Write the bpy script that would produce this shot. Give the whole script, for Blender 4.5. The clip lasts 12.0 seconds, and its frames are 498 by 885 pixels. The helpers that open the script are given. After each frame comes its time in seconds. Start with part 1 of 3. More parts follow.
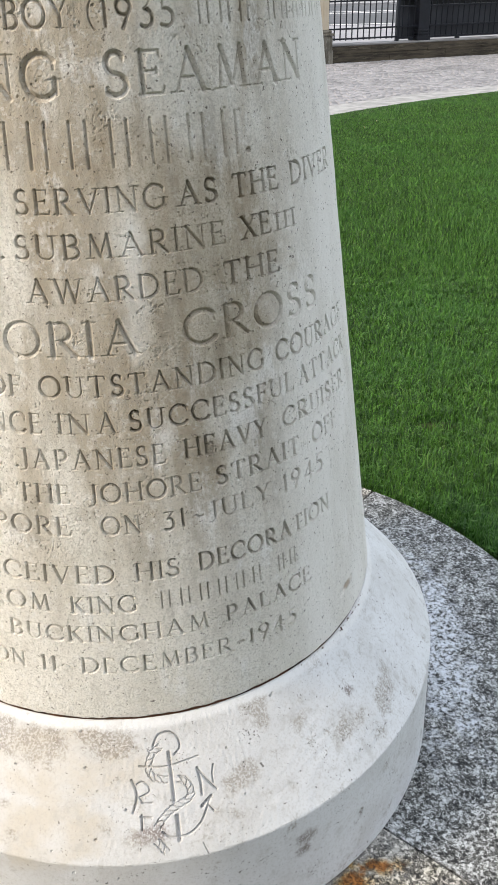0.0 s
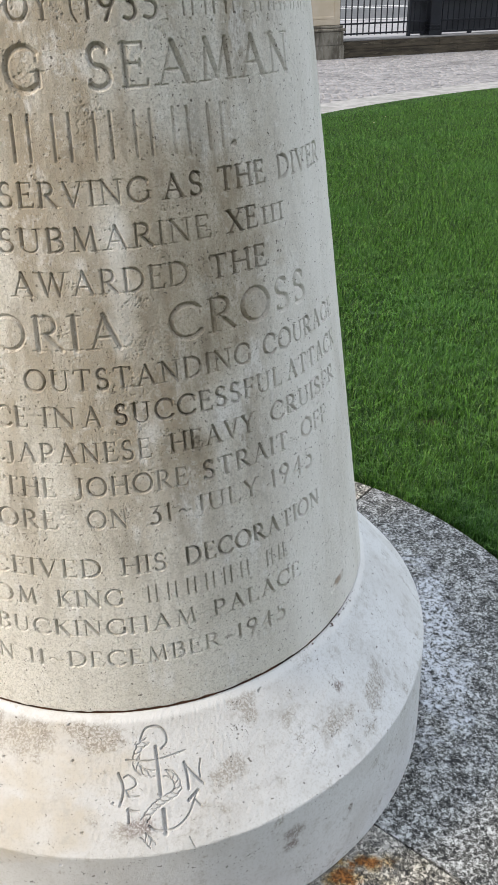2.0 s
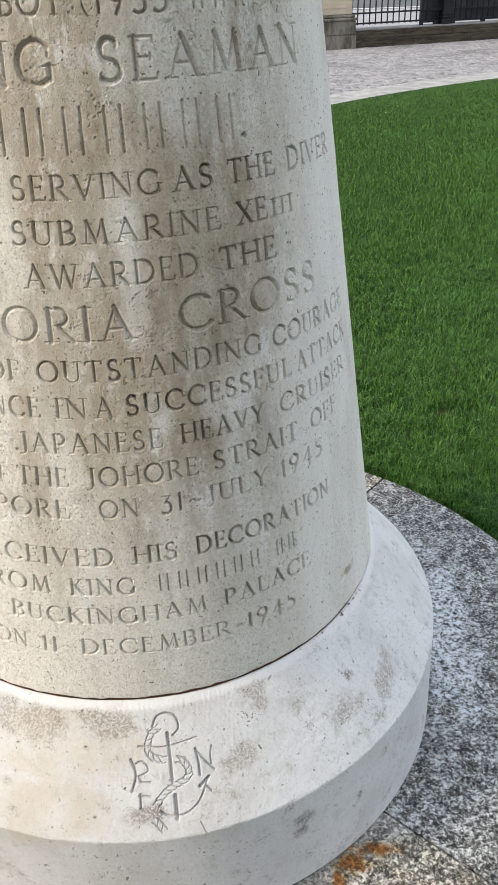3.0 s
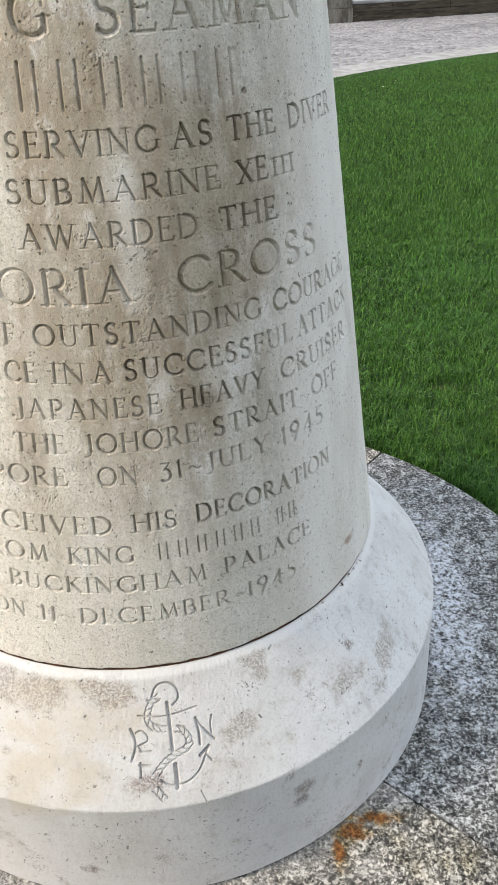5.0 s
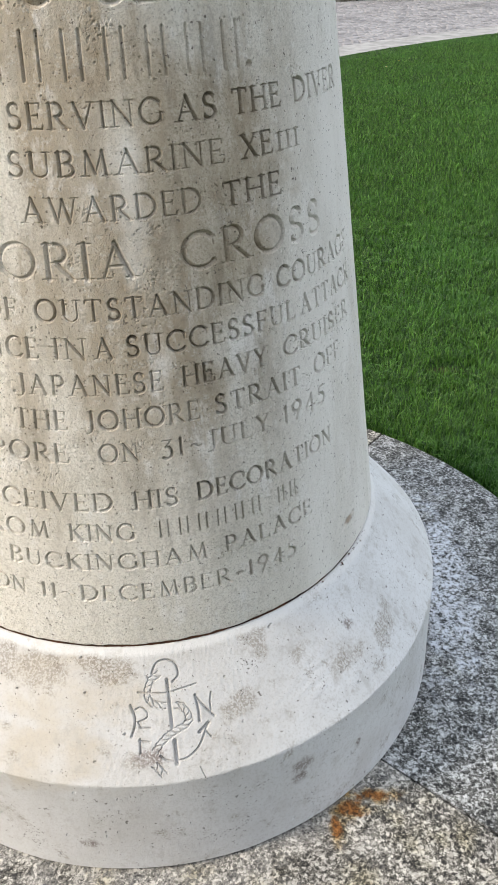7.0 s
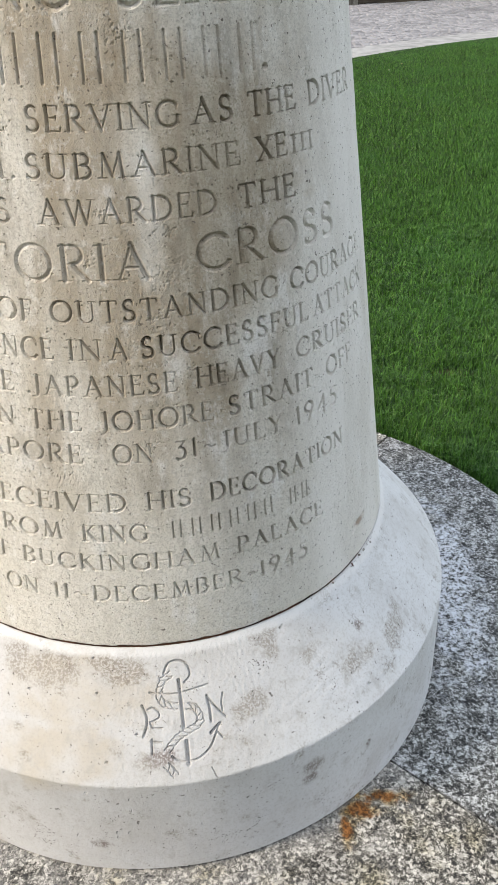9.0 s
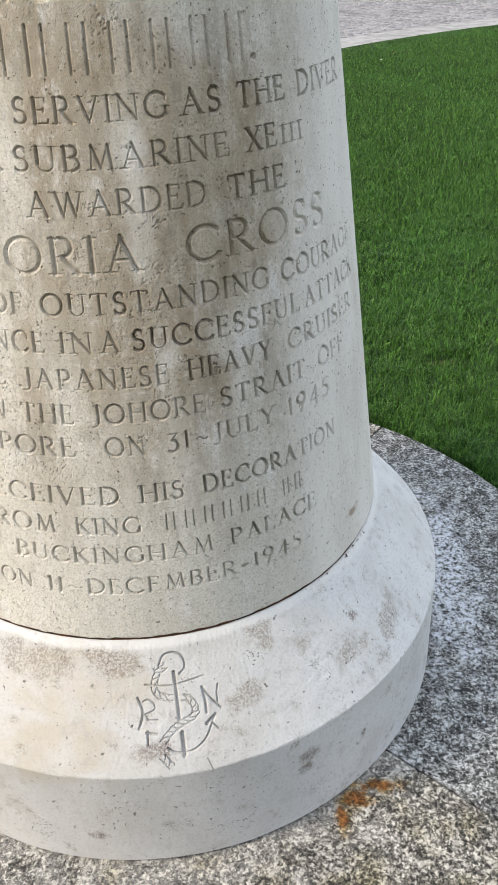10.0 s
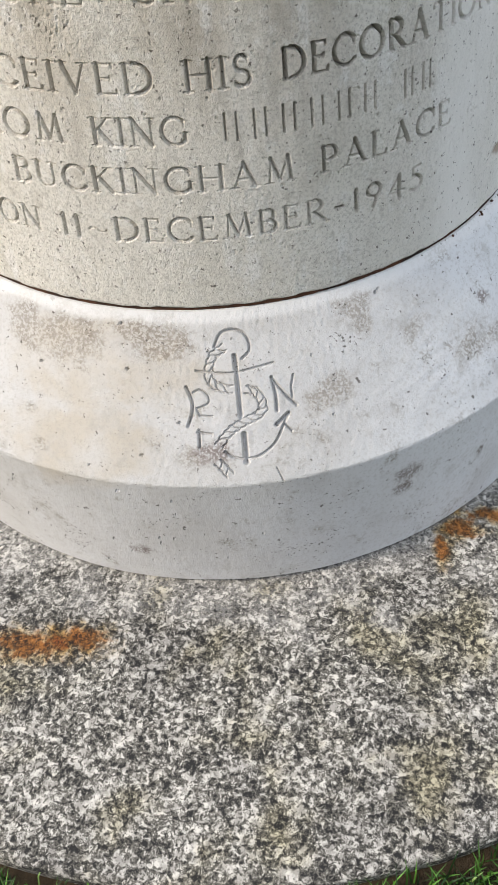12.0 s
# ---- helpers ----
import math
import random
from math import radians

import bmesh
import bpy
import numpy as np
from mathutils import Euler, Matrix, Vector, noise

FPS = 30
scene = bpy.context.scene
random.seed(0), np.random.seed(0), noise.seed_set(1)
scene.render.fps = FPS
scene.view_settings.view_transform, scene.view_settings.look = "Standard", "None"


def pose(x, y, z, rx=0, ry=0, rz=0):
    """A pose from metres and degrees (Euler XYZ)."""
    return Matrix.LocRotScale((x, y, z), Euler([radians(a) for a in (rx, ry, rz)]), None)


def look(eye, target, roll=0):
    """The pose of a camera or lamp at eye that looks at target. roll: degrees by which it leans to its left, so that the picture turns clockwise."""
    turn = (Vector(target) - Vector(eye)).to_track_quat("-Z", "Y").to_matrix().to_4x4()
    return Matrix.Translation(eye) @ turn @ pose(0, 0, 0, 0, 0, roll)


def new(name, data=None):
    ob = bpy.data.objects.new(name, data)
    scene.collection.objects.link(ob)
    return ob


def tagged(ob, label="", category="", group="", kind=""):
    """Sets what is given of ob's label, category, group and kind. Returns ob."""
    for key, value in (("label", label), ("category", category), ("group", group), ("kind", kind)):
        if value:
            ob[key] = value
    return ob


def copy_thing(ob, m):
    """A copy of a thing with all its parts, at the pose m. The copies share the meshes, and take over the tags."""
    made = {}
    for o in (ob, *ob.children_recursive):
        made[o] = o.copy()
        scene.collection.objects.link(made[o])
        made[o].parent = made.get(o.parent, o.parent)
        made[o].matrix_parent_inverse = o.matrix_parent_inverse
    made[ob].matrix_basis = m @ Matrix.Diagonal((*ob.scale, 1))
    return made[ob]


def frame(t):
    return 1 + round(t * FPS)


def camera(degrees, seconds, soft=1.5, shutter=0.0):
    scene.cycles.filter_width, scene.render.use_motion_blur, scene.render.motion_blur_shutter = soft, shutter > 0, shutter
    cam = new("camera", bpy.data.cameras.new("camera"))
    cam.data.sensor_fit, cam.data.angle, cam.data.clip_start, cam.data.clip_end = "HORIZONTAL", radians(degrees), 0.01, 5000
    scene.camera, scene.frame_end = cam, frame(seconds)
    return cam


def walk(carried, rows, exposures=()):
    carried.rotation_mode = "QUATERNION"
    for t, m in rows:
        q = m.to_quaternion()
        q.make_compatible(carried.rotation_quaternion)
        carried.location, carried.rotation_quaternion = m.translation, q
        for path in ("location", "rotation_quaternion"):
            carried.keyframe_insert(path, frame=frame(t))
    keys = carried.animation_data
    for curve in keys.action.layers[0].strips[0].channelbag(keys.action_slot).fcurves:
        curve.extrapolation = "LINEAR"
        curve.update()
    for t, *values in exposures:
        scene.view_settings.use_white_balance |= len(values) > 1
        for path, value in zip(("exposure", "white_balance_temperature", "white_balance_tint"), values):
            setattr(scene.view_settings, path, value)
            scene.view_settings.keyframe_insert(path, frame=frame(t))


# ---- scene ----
cam = camera(33.85, 12.0, soft=0.8)
# seconds, place in metres, turn in degrees
ROWS = [
    (0, 0.2335, -1.3398, 1.3774, 60.440, 1.124, -0.001),
    (0.5, 0.1812, -1.3508, 1.3858, 60.521, 0.921, -0.548),
    (1, 0.1994, -1.3414, 1.3790, 60.592, 0.849, -0.445),
    (1.5, 0.2413, -1.3325, 1.3767, 60.458, 0.979, 0.191),
    (2, 0.2658, -1.3380, 1.3738, 60.178, 1.172, 0.777),
    (2.5, 0.2739, -1.3426, 1.3737, 59.861, 1.418, 1.258),
    (3, 0.2690, -1.3482, 1.3769, 59.640, 1.625, 1.493),
    (5, 0.2619, -1.3437, 1.3518, 58.242, 1.556, 1.189),
    (5.5, 0.2553, -1.3527, 1.3520, 57.776, 1.472, 1.173),
    (6, 0.2580, -1.3533, 1.3480, 57.312, 1.364, 1.186),
    (6.5, 0.2647, -1.3478, 1.3470, 57.073, 1.215, 1.228),
    (7, 0.2572, -1.3446, 1.3437, 57.060, 1.129, 1.344),
    (7.5, 0.2425, -1.3498, 1.3447, 57.246, 1.038, 1.486),
    (9.5, 0.2392, -1.3498, 1.3441, 57.248, 1.114, 1.327),
    (10, 0.2439, -1.3506, 1.3439, 56.697, 1.348, 0.868),
    (10.5, 0.2198, -1.4179, 1.3680, 54.784, 1.334, 0.254),
    (11, 0.1828, -1.3440, 1.2707, 46.863, -0.361, 3.635),
    (11.5, 0.2155, -1.2377, 1.1197, 42.785, 1.973, 5.934),
    (12, 0.2271, -1.1433, 1.0150, 38.976, 3.678, 6.644),
]
# seconds, stops, kelvin, tint
EXPOSURES = [(0.0, 0.82, 6650, 10), (1.0, 0.77, 6650, 10), (2.0, 0.69, 6650, 10), (3.0, 0.70, 6650, 10), (5.5, 0.72, 6650, 10), (9.5, 0.69, 6600, 10), (11.0, 0.69, 6600, 11), (12.0, 0.58, 6500, 11)]
walk(cam, [(t, pose(x, y, z, rx, ry, rz)) for t, x, y, z, rx, ry, rz in ROWS], EXPOSURES)

# ---- light: bright overcast sky, soft sun from the front left ----
world = bpy.data.worlds.new("sky")
scene.world = world
world.use_nodes = True
sky = world.node_tree.nodes.new("ShaderNodeTexSky")
sky.sky_type = "NISHITA"
sky.sun_disc = False
sky.sun_elevation = radians(36)
sky.sun_rotation = radians(250)
sky.air_density, sky.dust_density, sky.ozone_density = 1.0, 1.5, 1.0
back = world.node_tree.nodes["Background"]
back.inputs["Strength"].default_value = 0.174
cloud = world.node_tree.nodes.new("ShaderNodeMix")
cloud.data_type = "RGBA"
cloud.inputs[0].default_value = 0.7
cloud.inputs[7].default_value = (5.27, 5.55, 5.92, 1.0)
world.node_tree.links.new(sky.outputs["Color"], cloud.inputs[6])
world.node_tree.links.new(cloud.outputs[2], back.inputs["Color"])
sun = new("sun", bpy.data.lights.new("sun", "SUN"))
sun.data.energy, sun.data.angle, sun.data.color = 2.25, radians(12), (1.0, 0.87, 0.71)
sun.matrix_world = look((-6.4, -2.2, 4.9), (0, 0, 0))


# ---- materials ----
class Nodes:
    """Short names for building a node material."""

    def __init__(self, name, rough=0.85, metal=0.0):
        self.material = bpy.data.materials.new(name)
        self.material.use_nodes = True
        self.tree = self.material.node_tree
        self.bsdf = self.tree.nodes["Principled BSDF"]
        self.bsdf.inputs["Roughness"].default_value = rough
        self.bsdf.inputs["Metallic"].default_value = metal
        self.bsdf.inputs["Specular IOR Level"].default_value = 0.3
        self.coord = self.node("ShaderNodeTexCoord").outputs["Object"]

    def node(self, kind):
        return self.tree.nodes.new(kind)

    def put(self, socket, value):
        if hasattr(value, "links"):
            self.tree.links.new(value, socket)
        else:
            socket.default_value = value

    def noise(self, scale, detail=3.0, rough=0.55, stretch=None, shift=(0, 0, 0), warp=0.0):
        n = self.node("ShaderNodeTexNoise")
        n.inputs["Scale"].default_value, n.inputs["Detail"].default_value = scale, detail
        n.inputs["Roughness"].default_value, n.inputs["Distortion"].default_value = rough, warp
        m = self.node("ShaderNodeMapping")
        m.inputs["Scale"].default_value = stretch or (1, 1, 1)
        m.inputs["Location"].default_value = shift
        self.put(m.inputs["Vector"], self.coord)
        self.put(n.inputs["Vector"], m.outputs["Vector"])
        return n.outputs["Fac"]

    def cells(self, scale, feature="F1", out="Distance", stretch=None):
        n = self.node("ShaderNodeTexVoronoi")
        n.feature = feature
        n.inputs["Scale"].default_value = scale
        m = self.node("ShaderNodeMapping")
        m.inputs["Scale"].default_value = stretch or (1, 1, 1)
        self.put(m.inputs["Vector"], self.coord)
        self.put(n.inputs["Vector"], m.outputs["Vector"])
        return n.outputs[out]

    def span(self, value, a, b, c=0.0, d=1.0):
        n = self.node("ShaderNodeMapRange")
        n.interpolation_type = "SMOOTHSTEP"
        for key, v in (("Value", value), ("From Min", a), ("From Max", b), ("To Min", c), ("To Max", d)):
            self.put(n.inputs[key], v)
        return n.outputs["Result"]

    def calc(self, op, a, b=0.0):
        n = self.node("ShaderNodeMath")
        n.operation = op
        self.put(n.inputs[0], a)
        self.put(n.inputs[1], b)
        return n.outputs[0]

    def mix(self, fac, a, b, kind="MIX"):
        n = self.node("ShaderNodeMix")
        n.data_type, n.blend_type = "RGBA", kind
        for i, v in ((0, fac), (6, a), (7, b)):
            if isinstance(v, tuple):
                v = (*v, 1.0)
            self.put(n.inputs[i], v)
        return n.outputs[2]

    def axis(self, which):
        n = self.node("ShaderNodeSeparateXYZ")
        self.put(n.inputs[0], self.coord)
        return n.outputs[which]

    def near(self, place, size):
        """0 at the place, 1 at that distance from it; size is one radius or three."""
        m = self.node("ShaderNodeMapping")
        r = size if isinstance(size, tuple) else (size, size, size)
        m.inputs["Scale"].default_value = tuple(1 / v for v in r)
        m.inputs["Location"].default_value = tuple(-p / v for p, v in zip(place, r))
        self.put(m.inputs["Vector"], self.coord)
        n = self.node("ShaderNodeVectorMath")
        n.operation = "LENGTH"
        self.put(n.inputs[0], m.outputs["Vector"])
        return n.outputs["Value"]

    def blot(self, place, size, ragged=1.2, scale=40.0):
        """A ragged stain, 1 inside."""
        n = self.calc("MULTIPLY", self.calc("SUBTRACT", self.noise(scale, 5.0, 0.65), 0.5), ragged * 2)
        return self.span(self.calc("ADD", self.near(place, size), n), 1.1, 0.35)

    def color(self, value):
        self.put(self.bsdf.inputs["Base Color"], (*value, 1.0) if isinstance(value, tuple) else value)

    def bump(self, height, strength=0.3, distance=0.002):
        n = self.node("ShaderNodeBump")
        n.inputs["Strength"].default_value, n.inputs["Distance"].default_value = strength, distance
        self.put(n.inputs["Height"], height)
        self.put(self.bsdf.inputs["Normal"], n.outputs["Normal"])


def shaft_stone():
    m = Nodes("shaft_limestone", 0.9)
    c = m.mix(m.span(m.noise(5, 4), 0.35, 0.7), (0.74, 0.71, 0.64), (0.65, 0.62, 0.545))
    streak = m.noise(10, 5, 0.62, (1, 1, 0.14))
    # dirt and soot streaks thin out with x, which also brightens the right flank
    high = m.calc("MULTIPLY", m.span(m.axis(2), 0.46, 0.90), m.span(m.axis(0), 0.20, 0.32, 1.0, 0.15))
    dirt = m.calc("MULTIPLY", m.span(streak, 0.38, 0.58), high)
    c = m.mix(m.calc("MULTIPLY", dirt, 0.86), c, (0.37, 0.305, 0.215))
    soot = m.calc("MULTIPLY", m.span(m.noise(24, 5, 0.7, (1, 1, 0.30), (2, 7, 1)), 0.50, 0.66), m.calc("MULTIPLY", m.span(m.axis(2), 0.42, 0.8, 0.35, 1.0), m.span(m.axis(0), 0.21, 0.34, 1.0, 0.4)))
    c = m.mix(m.calc("MULTIPLY", soot, 0.45), c, (0.27, 0.24, 0.19))
    pale = m.span(m.noise(19, 5, 0.72, (1, 1, 0.4), (3, 1, 0)), 0.55, 0.66)
    c = m.mix(m.calc("MULTIPLY", pale, 0.68), c, (0.80, 0.785, 0.75))
    c = m.mix(m.calc("MULTIPLY", m.span(m.noise(75, 5, 0.75, None, (1, 2, 3)), 0.53, 0.66), 0.45), c, (0.78, 0.77, 0.73))
    c = m.mix(m.calc("MULTIPLY", m.span(m.noise(90, 5, 0.75, None, (5, 2, 3)), 0.53, 0.68), 0.45), c, (0.33, 0.30, 0.25))
    c = m.mix(m.calc("MULTIPLY", m.span(m.noise(330, 3, 0.7), 0.46, 0.64), 0.46), c, (0.34, 0.315, 0.265))
    # right flank painted paler, in place of the stronger light on it
    flank_light = m.calc("MULTIPLY", m.span(m.axis(0), 0.23, 0.35), m.span(m.noise(12, 4, 0.6, (1, 1, 0.3), (6, 6, 2)), 0.28, 0.62, 0.35, 0.92))
    c = m.mix(flank_light, c, (0.84, 0.82, 0.775))
    brown = m.blot((0.15, -0.34, 1.06), (0.13, 0.2, 0.30), 1.3, 9)
    c = m.mix(m.calc("MULTIPLY", brown, 0.72), c, (0.66, 0.59, 0.49), "MULTIPLY")
    runs = m.calc("MULTIPLY", m.blot((0.085, -0.365, 1.05), (0.022, 0.05, 0.13), 0.8, 30), 0.5)
    c = m.mix(runs, c, (0.74, 0.72, 0.67))
    c = m.mix(m.calc("MULTIPLY", m.blot((0.388, -0.212, 0.449), (0.02, 0.03, 0.009), 0.8, 60), 0.7), c, (0.22, 0.14, 0.07))
    speck = m.span(m.noise(190, 4, 0.65), 0.63, 0.67)
    c = m.mix(m.calc("MULTIPLY", speck, 0.85), c, (0.09, 0.075, 0.06))
    m.color(c)
    grain = m.calc("ADD", m.calc("MULTIPLY", m.noise(650, 3, 0.7), 0.6), m.noise(110, 4, 0.6))
    m.bump(grain, 0.75, 0.0035)
    return m.material


def plinth_stone():
    m = Nodes("plinth_limestone", 0.88)
    c = m.mix(m.span(m.noise(8, 4), 0.35, 0.7), (0.55, 0.552, 0.548), (0.485, 0.48, 0.465))
    # paler and bluer to the right: cool side light put into the stone colour
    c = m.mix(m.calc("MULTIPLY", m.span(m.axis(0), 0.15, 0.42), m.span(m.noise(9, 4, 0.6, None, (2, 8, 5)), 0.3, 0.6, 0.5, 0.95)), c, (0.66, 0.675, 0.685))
    brown = m.calc("MAXIMUM", m.blot((-0.08, -0.49, 0.33), (0.15, 0.12, 0.06), 1.6, 8), m.blot((-0.10, -0.53, 0.26), (0.13, 0.1, 0.055), 1.7, 10))
    c = m.mix(m.calc("MULTIPLY", m.calc("MULTIPLY", brown, m.span(m.noise(20, 5, 0.6, None, (3, 3, 6)), 0.25, 0.65, 0.25, 1.0)), 0.72), c, (0.46, 0.41, 0.33))
    lichen = m.span(m.noise(260, 4, 0.7), 0.42, 0.56)
    for place, size in (((-0.13, -0.45, 0.352), (0.11, 0.06, 0.024)), ((-0.02, -0.465, 0.358), (0.05, 0.05, 0.014)), ((0.226, -0.413, 0.353), (0.022, 0.022, 0.02)),
                        ((0.374, -0.378, 0.283), (0.032, 0.032, 0.02)), ((0.45, -0.302, 0.271), (0.03, 0.035, 0.025)), ((0.198, -0.483, 0.295), (0.022, 0.022, 0.026)),
                        ((0.04, -0.561, 0.247), (0.022, 0.022, 0.014)), ((0.20, -0.525, 0.25), (0.016, 0.016, 0.02)), ((0.30, -0.41, 0.33), (0.02, 0.02, 0.012))):
        b = m.blot(place, tuple(1.25 * v for v in size), 1.9, 26)
        c = m.mix(m.calc("MULTIPLY", b, 0.18), c, (0.40, 0.36, 0.29))
        c = m.mix(m.calc("MULTIPLY", m.calc("MULTIPLY", b, lichen), 0.62), c, (0.20, 0.17, 0.135))
    patch = m.calc("MULTIPLY", m.span(m.noise(26, 4, 0.6, None, (1, 5, 2)), 0.56, 0.72), m.span(m.noise(280, 3), 0.40, 0.58))
    c = m.mix(m.calc("MULTIPLY", patch, 0.75), c, (0.24, 0.215, 0.175))
    grey = m.span(m.noise(18, 4, 0.6, None, (7, 2, 2)), 0.55, 0.75)
    c = m.mix(m.calc("MULTIPLY", grey, 0.30), c, (0.42, 0.41, 0.40))
    c = m.mix(m.calc("MULTIPLY", m.span(m.noise(240, 3, 0.7, None, (1, 9, 0)), 0.48, 0.66), 0.34), c, (0.36, 0.34, 0.31))
    crowd = m.span(m.noise(17, 4, 0.6, None, (4, 4, 1)), 0.42, 0.72, -0.09, 0.09)
    fleck = m.span(m.calc("ADD", m.noise(260, 3, 0.6, None, (8, 3, 1)), crowd), 0.66, 0.70)
    c = m.mix(m.calc("MULTIPLY", fleck, 0.85), c, (0.07, 0.06, 0.05))
    speck = m.span(m.noise(110, 4, 0.65, None, (2, 0, 4)), 0.655, 0.69)
    c = m.mix(m.calc("MULTIPLY", speck, 0.85), c, (0.07, 0.06, 0.05))
    for place, size in (((0.401, -0.427, 0.128), (0.008, 0.008, 0.012)), ((0.297, -0.505, 0.137), (0.02, 0.016, 0.016)), ((0.30, -0.50, 0.165), (0.03, 0.02, 0.018)),
                        ((-0.043, -0.585, 0.075), (0.02, 0.02, 0.012)), ((0.065, -0.545, 0.25), (0.035, 0.03, 0.018)), ((0.384, -0.33, 0.314), (0.012, 0.012, 0.012))):
        spot = m.calc("MULTIPLY", m.blot(place, size, 0.9, 90), m.span(m.noise(350, 3), 0.35, 0.55))
        c = m.mix(m.calc("MULTIPLY", spot, 0.75), c, (0.13, 0.09, 0.075))
    smudge = m.span(m.noise(33, 5, 0.72, (1, 1, 0.6), (9, 4, 2)), 0.53, 0.70)
    c = m.mix(m.calc("MULTIPLY", smudge, 0.42), c, (0.37, 0.355, 0.33))
    # bright band under the joint: light on a rounded edge, painted in colour
    lit_lip = m.span(m.calc("ADD", m.axis(2), m.calc("MULTIPLY", m.noise(16, 4), 0.012)), 0.372, 0.380)
    c = m.mix(m.calc("MULTIPLY", lit_lip, 0.6), c, (0.74, 0.74, 0.73))
    m.color(c)
    m.bump(m.calc("ADD", m.calc("MULTIPLY", m.noise(500, 3, 0.7), 0.6), m.noise(80, 4)), 0.7, 0.0018)
    return m.material


def granite(name, warm, tone):
    m = Nodes(name, 0.7)
    a = m.noise(140, 4, 0.70, None, (0, 0, 0), 0.6)
    b = m.noise(380, 3, 0.65, None, (4, 1, 0), 0.3)
    clump = m.calc("MULTIPLY", m.calc("SUBTRACT", m.noise(34, 4, 0.68, None, (3, 8, 0), 0.4), 0.5), 0.42)
    v = m.calc("ADD", m.calc("ADD", m.calc("MULTIPLY", a, 0.74), m.calc("MULTIPLY", b, 0.26)), clump)
    pale = m.mix(m.span(m.noise(95, 3, 0.6, None, (1, 6, 0)), 0.40, 0.62), (0.34, 0.333, 0.32), (0.61, 0.60, 0.58))
    c = m.mix(m.span(v, 0.41, 0.475), (0.015, 0.015, 0.016), (0.11, 0.107, 0.097))
    c = m.mix(m.span(v, 0.487, 0.57), c, pale)
    tint = m.span(m.noise(7, 4, 0.6, None, (2, 3, 1)), 0.48, 0.68)
    c = m.mix(m.calc("MULTIPLY", tint, warm), c, (0.76, 0.71, 0.50), "MULTIPLY")
    c = m.mix(1.0, c, tone, "MULTIPLY")
    far = m.span(m.noise(5, 3, 0.5, None, (9, 3, 1)), 0.45, 0.7)
    c = m.mix(m.calc("MULTIPLY", far, 0.7), c, (0.62, 0.62, 0.64), "MULTIPLY")
    foot = m.calc("ADD", m.near((0, 0, 0), (1.0, 1.0, 1000.0)), m.calc("MULTIPLY", m.calc("SUBTRACT", m.noise(13, 4, 0.65, None, (5, 2, 0)), 0.5), 0.45))
    wash = m.calc("MULTIPLY", m.span(foot, 0.69, 0.60), m.span(m.noise(230, 4, 0.7, None, (7, 7, 0)), 0.36, 0.56))
    c = m.mix(m.calc("MULTIPLY", wash, 0.24 * (warm > 0.5)), c, (0.66, 0.65, 0.63))
    # lime bloom, whitened and blued further as a painted sheen of the sky
    lime = m.calc("MULTIPLY", m.blot((0.645, 0.12, 0), (0.10, 0.36, 1), 1.3, 18), m.span(m.noise(70, 5, 0.75), 0.40, 0.60))
    c = m.mix(m.calc("MULTIPLY", lime, 0.92), c, (0.58, 0.62, 0.68))
    for place, size in (((0.364, -0.508, 0), (0.010, 0.028, 1)), ((0.394, -0.470, 0), (0.026, 0.018, 1)), ((0.440, -0.446, 0), (0.036, 0.012, 1)),
                        ((-0.190, -0.703, 0), (0.055, 0.022, 1)), ((-0.120, -0.688, 0), (0.040, 0.018, 1))):
        fringe = m.blot(place, tuple(1.7 * v for v in size[:2]) + (1,), 1.2, 30)
        c = m.mix(fringe, c, (0.92, 0.74, 0.46), "MULTIPLY")
        rust = m.blot(place, size, 1.5, 55)
        c = m.mix(m.calc("MULTIPLY", rust, 0.9), c, (0.66, 0.30, 0.07), "MULTIPLY")
        deep = m.calc("MULTIPLY", rust, m.span(m.noise(120, 5, 0.7), 0.42, 0.60))
        c = m.mix(m.calc("MULTIPLY", deep, 0.75), c, m.mix(m.span(m.noise(150, 5, 0.7, None, (2, 2, 2)), 0.40, 0.60), (0.045, 0.018, 0.007), (0.30, 0.115, 0.018)))
    m.color(c)
    m.bump(m.calc("ADD", v, m.calc("MULTIPLY", m.noise(900, 2), 0.3)), 0.5, 0.003)
    return m.material


def grass_blades():
    m = Nodes("grass_blades", 0.55)
    g = m.node("ShaderNodeNewGeometry")
    r = g.outputs["Random Per Island"]
    c = m.mix(m.calc("POWER", r, 1.8), (0.006, 0.027, 0.003), (0.112, 0.285, 0.034))
    c = m.mix(m.calc("MULTIPLY", m.span(r, 0.965, 0.99), 0.6), c, (0.22, 0.27, 0.11))
    c = m.mix(m.calc("MULTIPLY", m.span(m.noise(1.3, 4), 0.45, 0.7), 0.35), c, (0.065, 0.19, 0.036))
    m.color(c)
    m.bsdf.inputs["Subsurface Weight"].default_value = 0.0
    return m.material


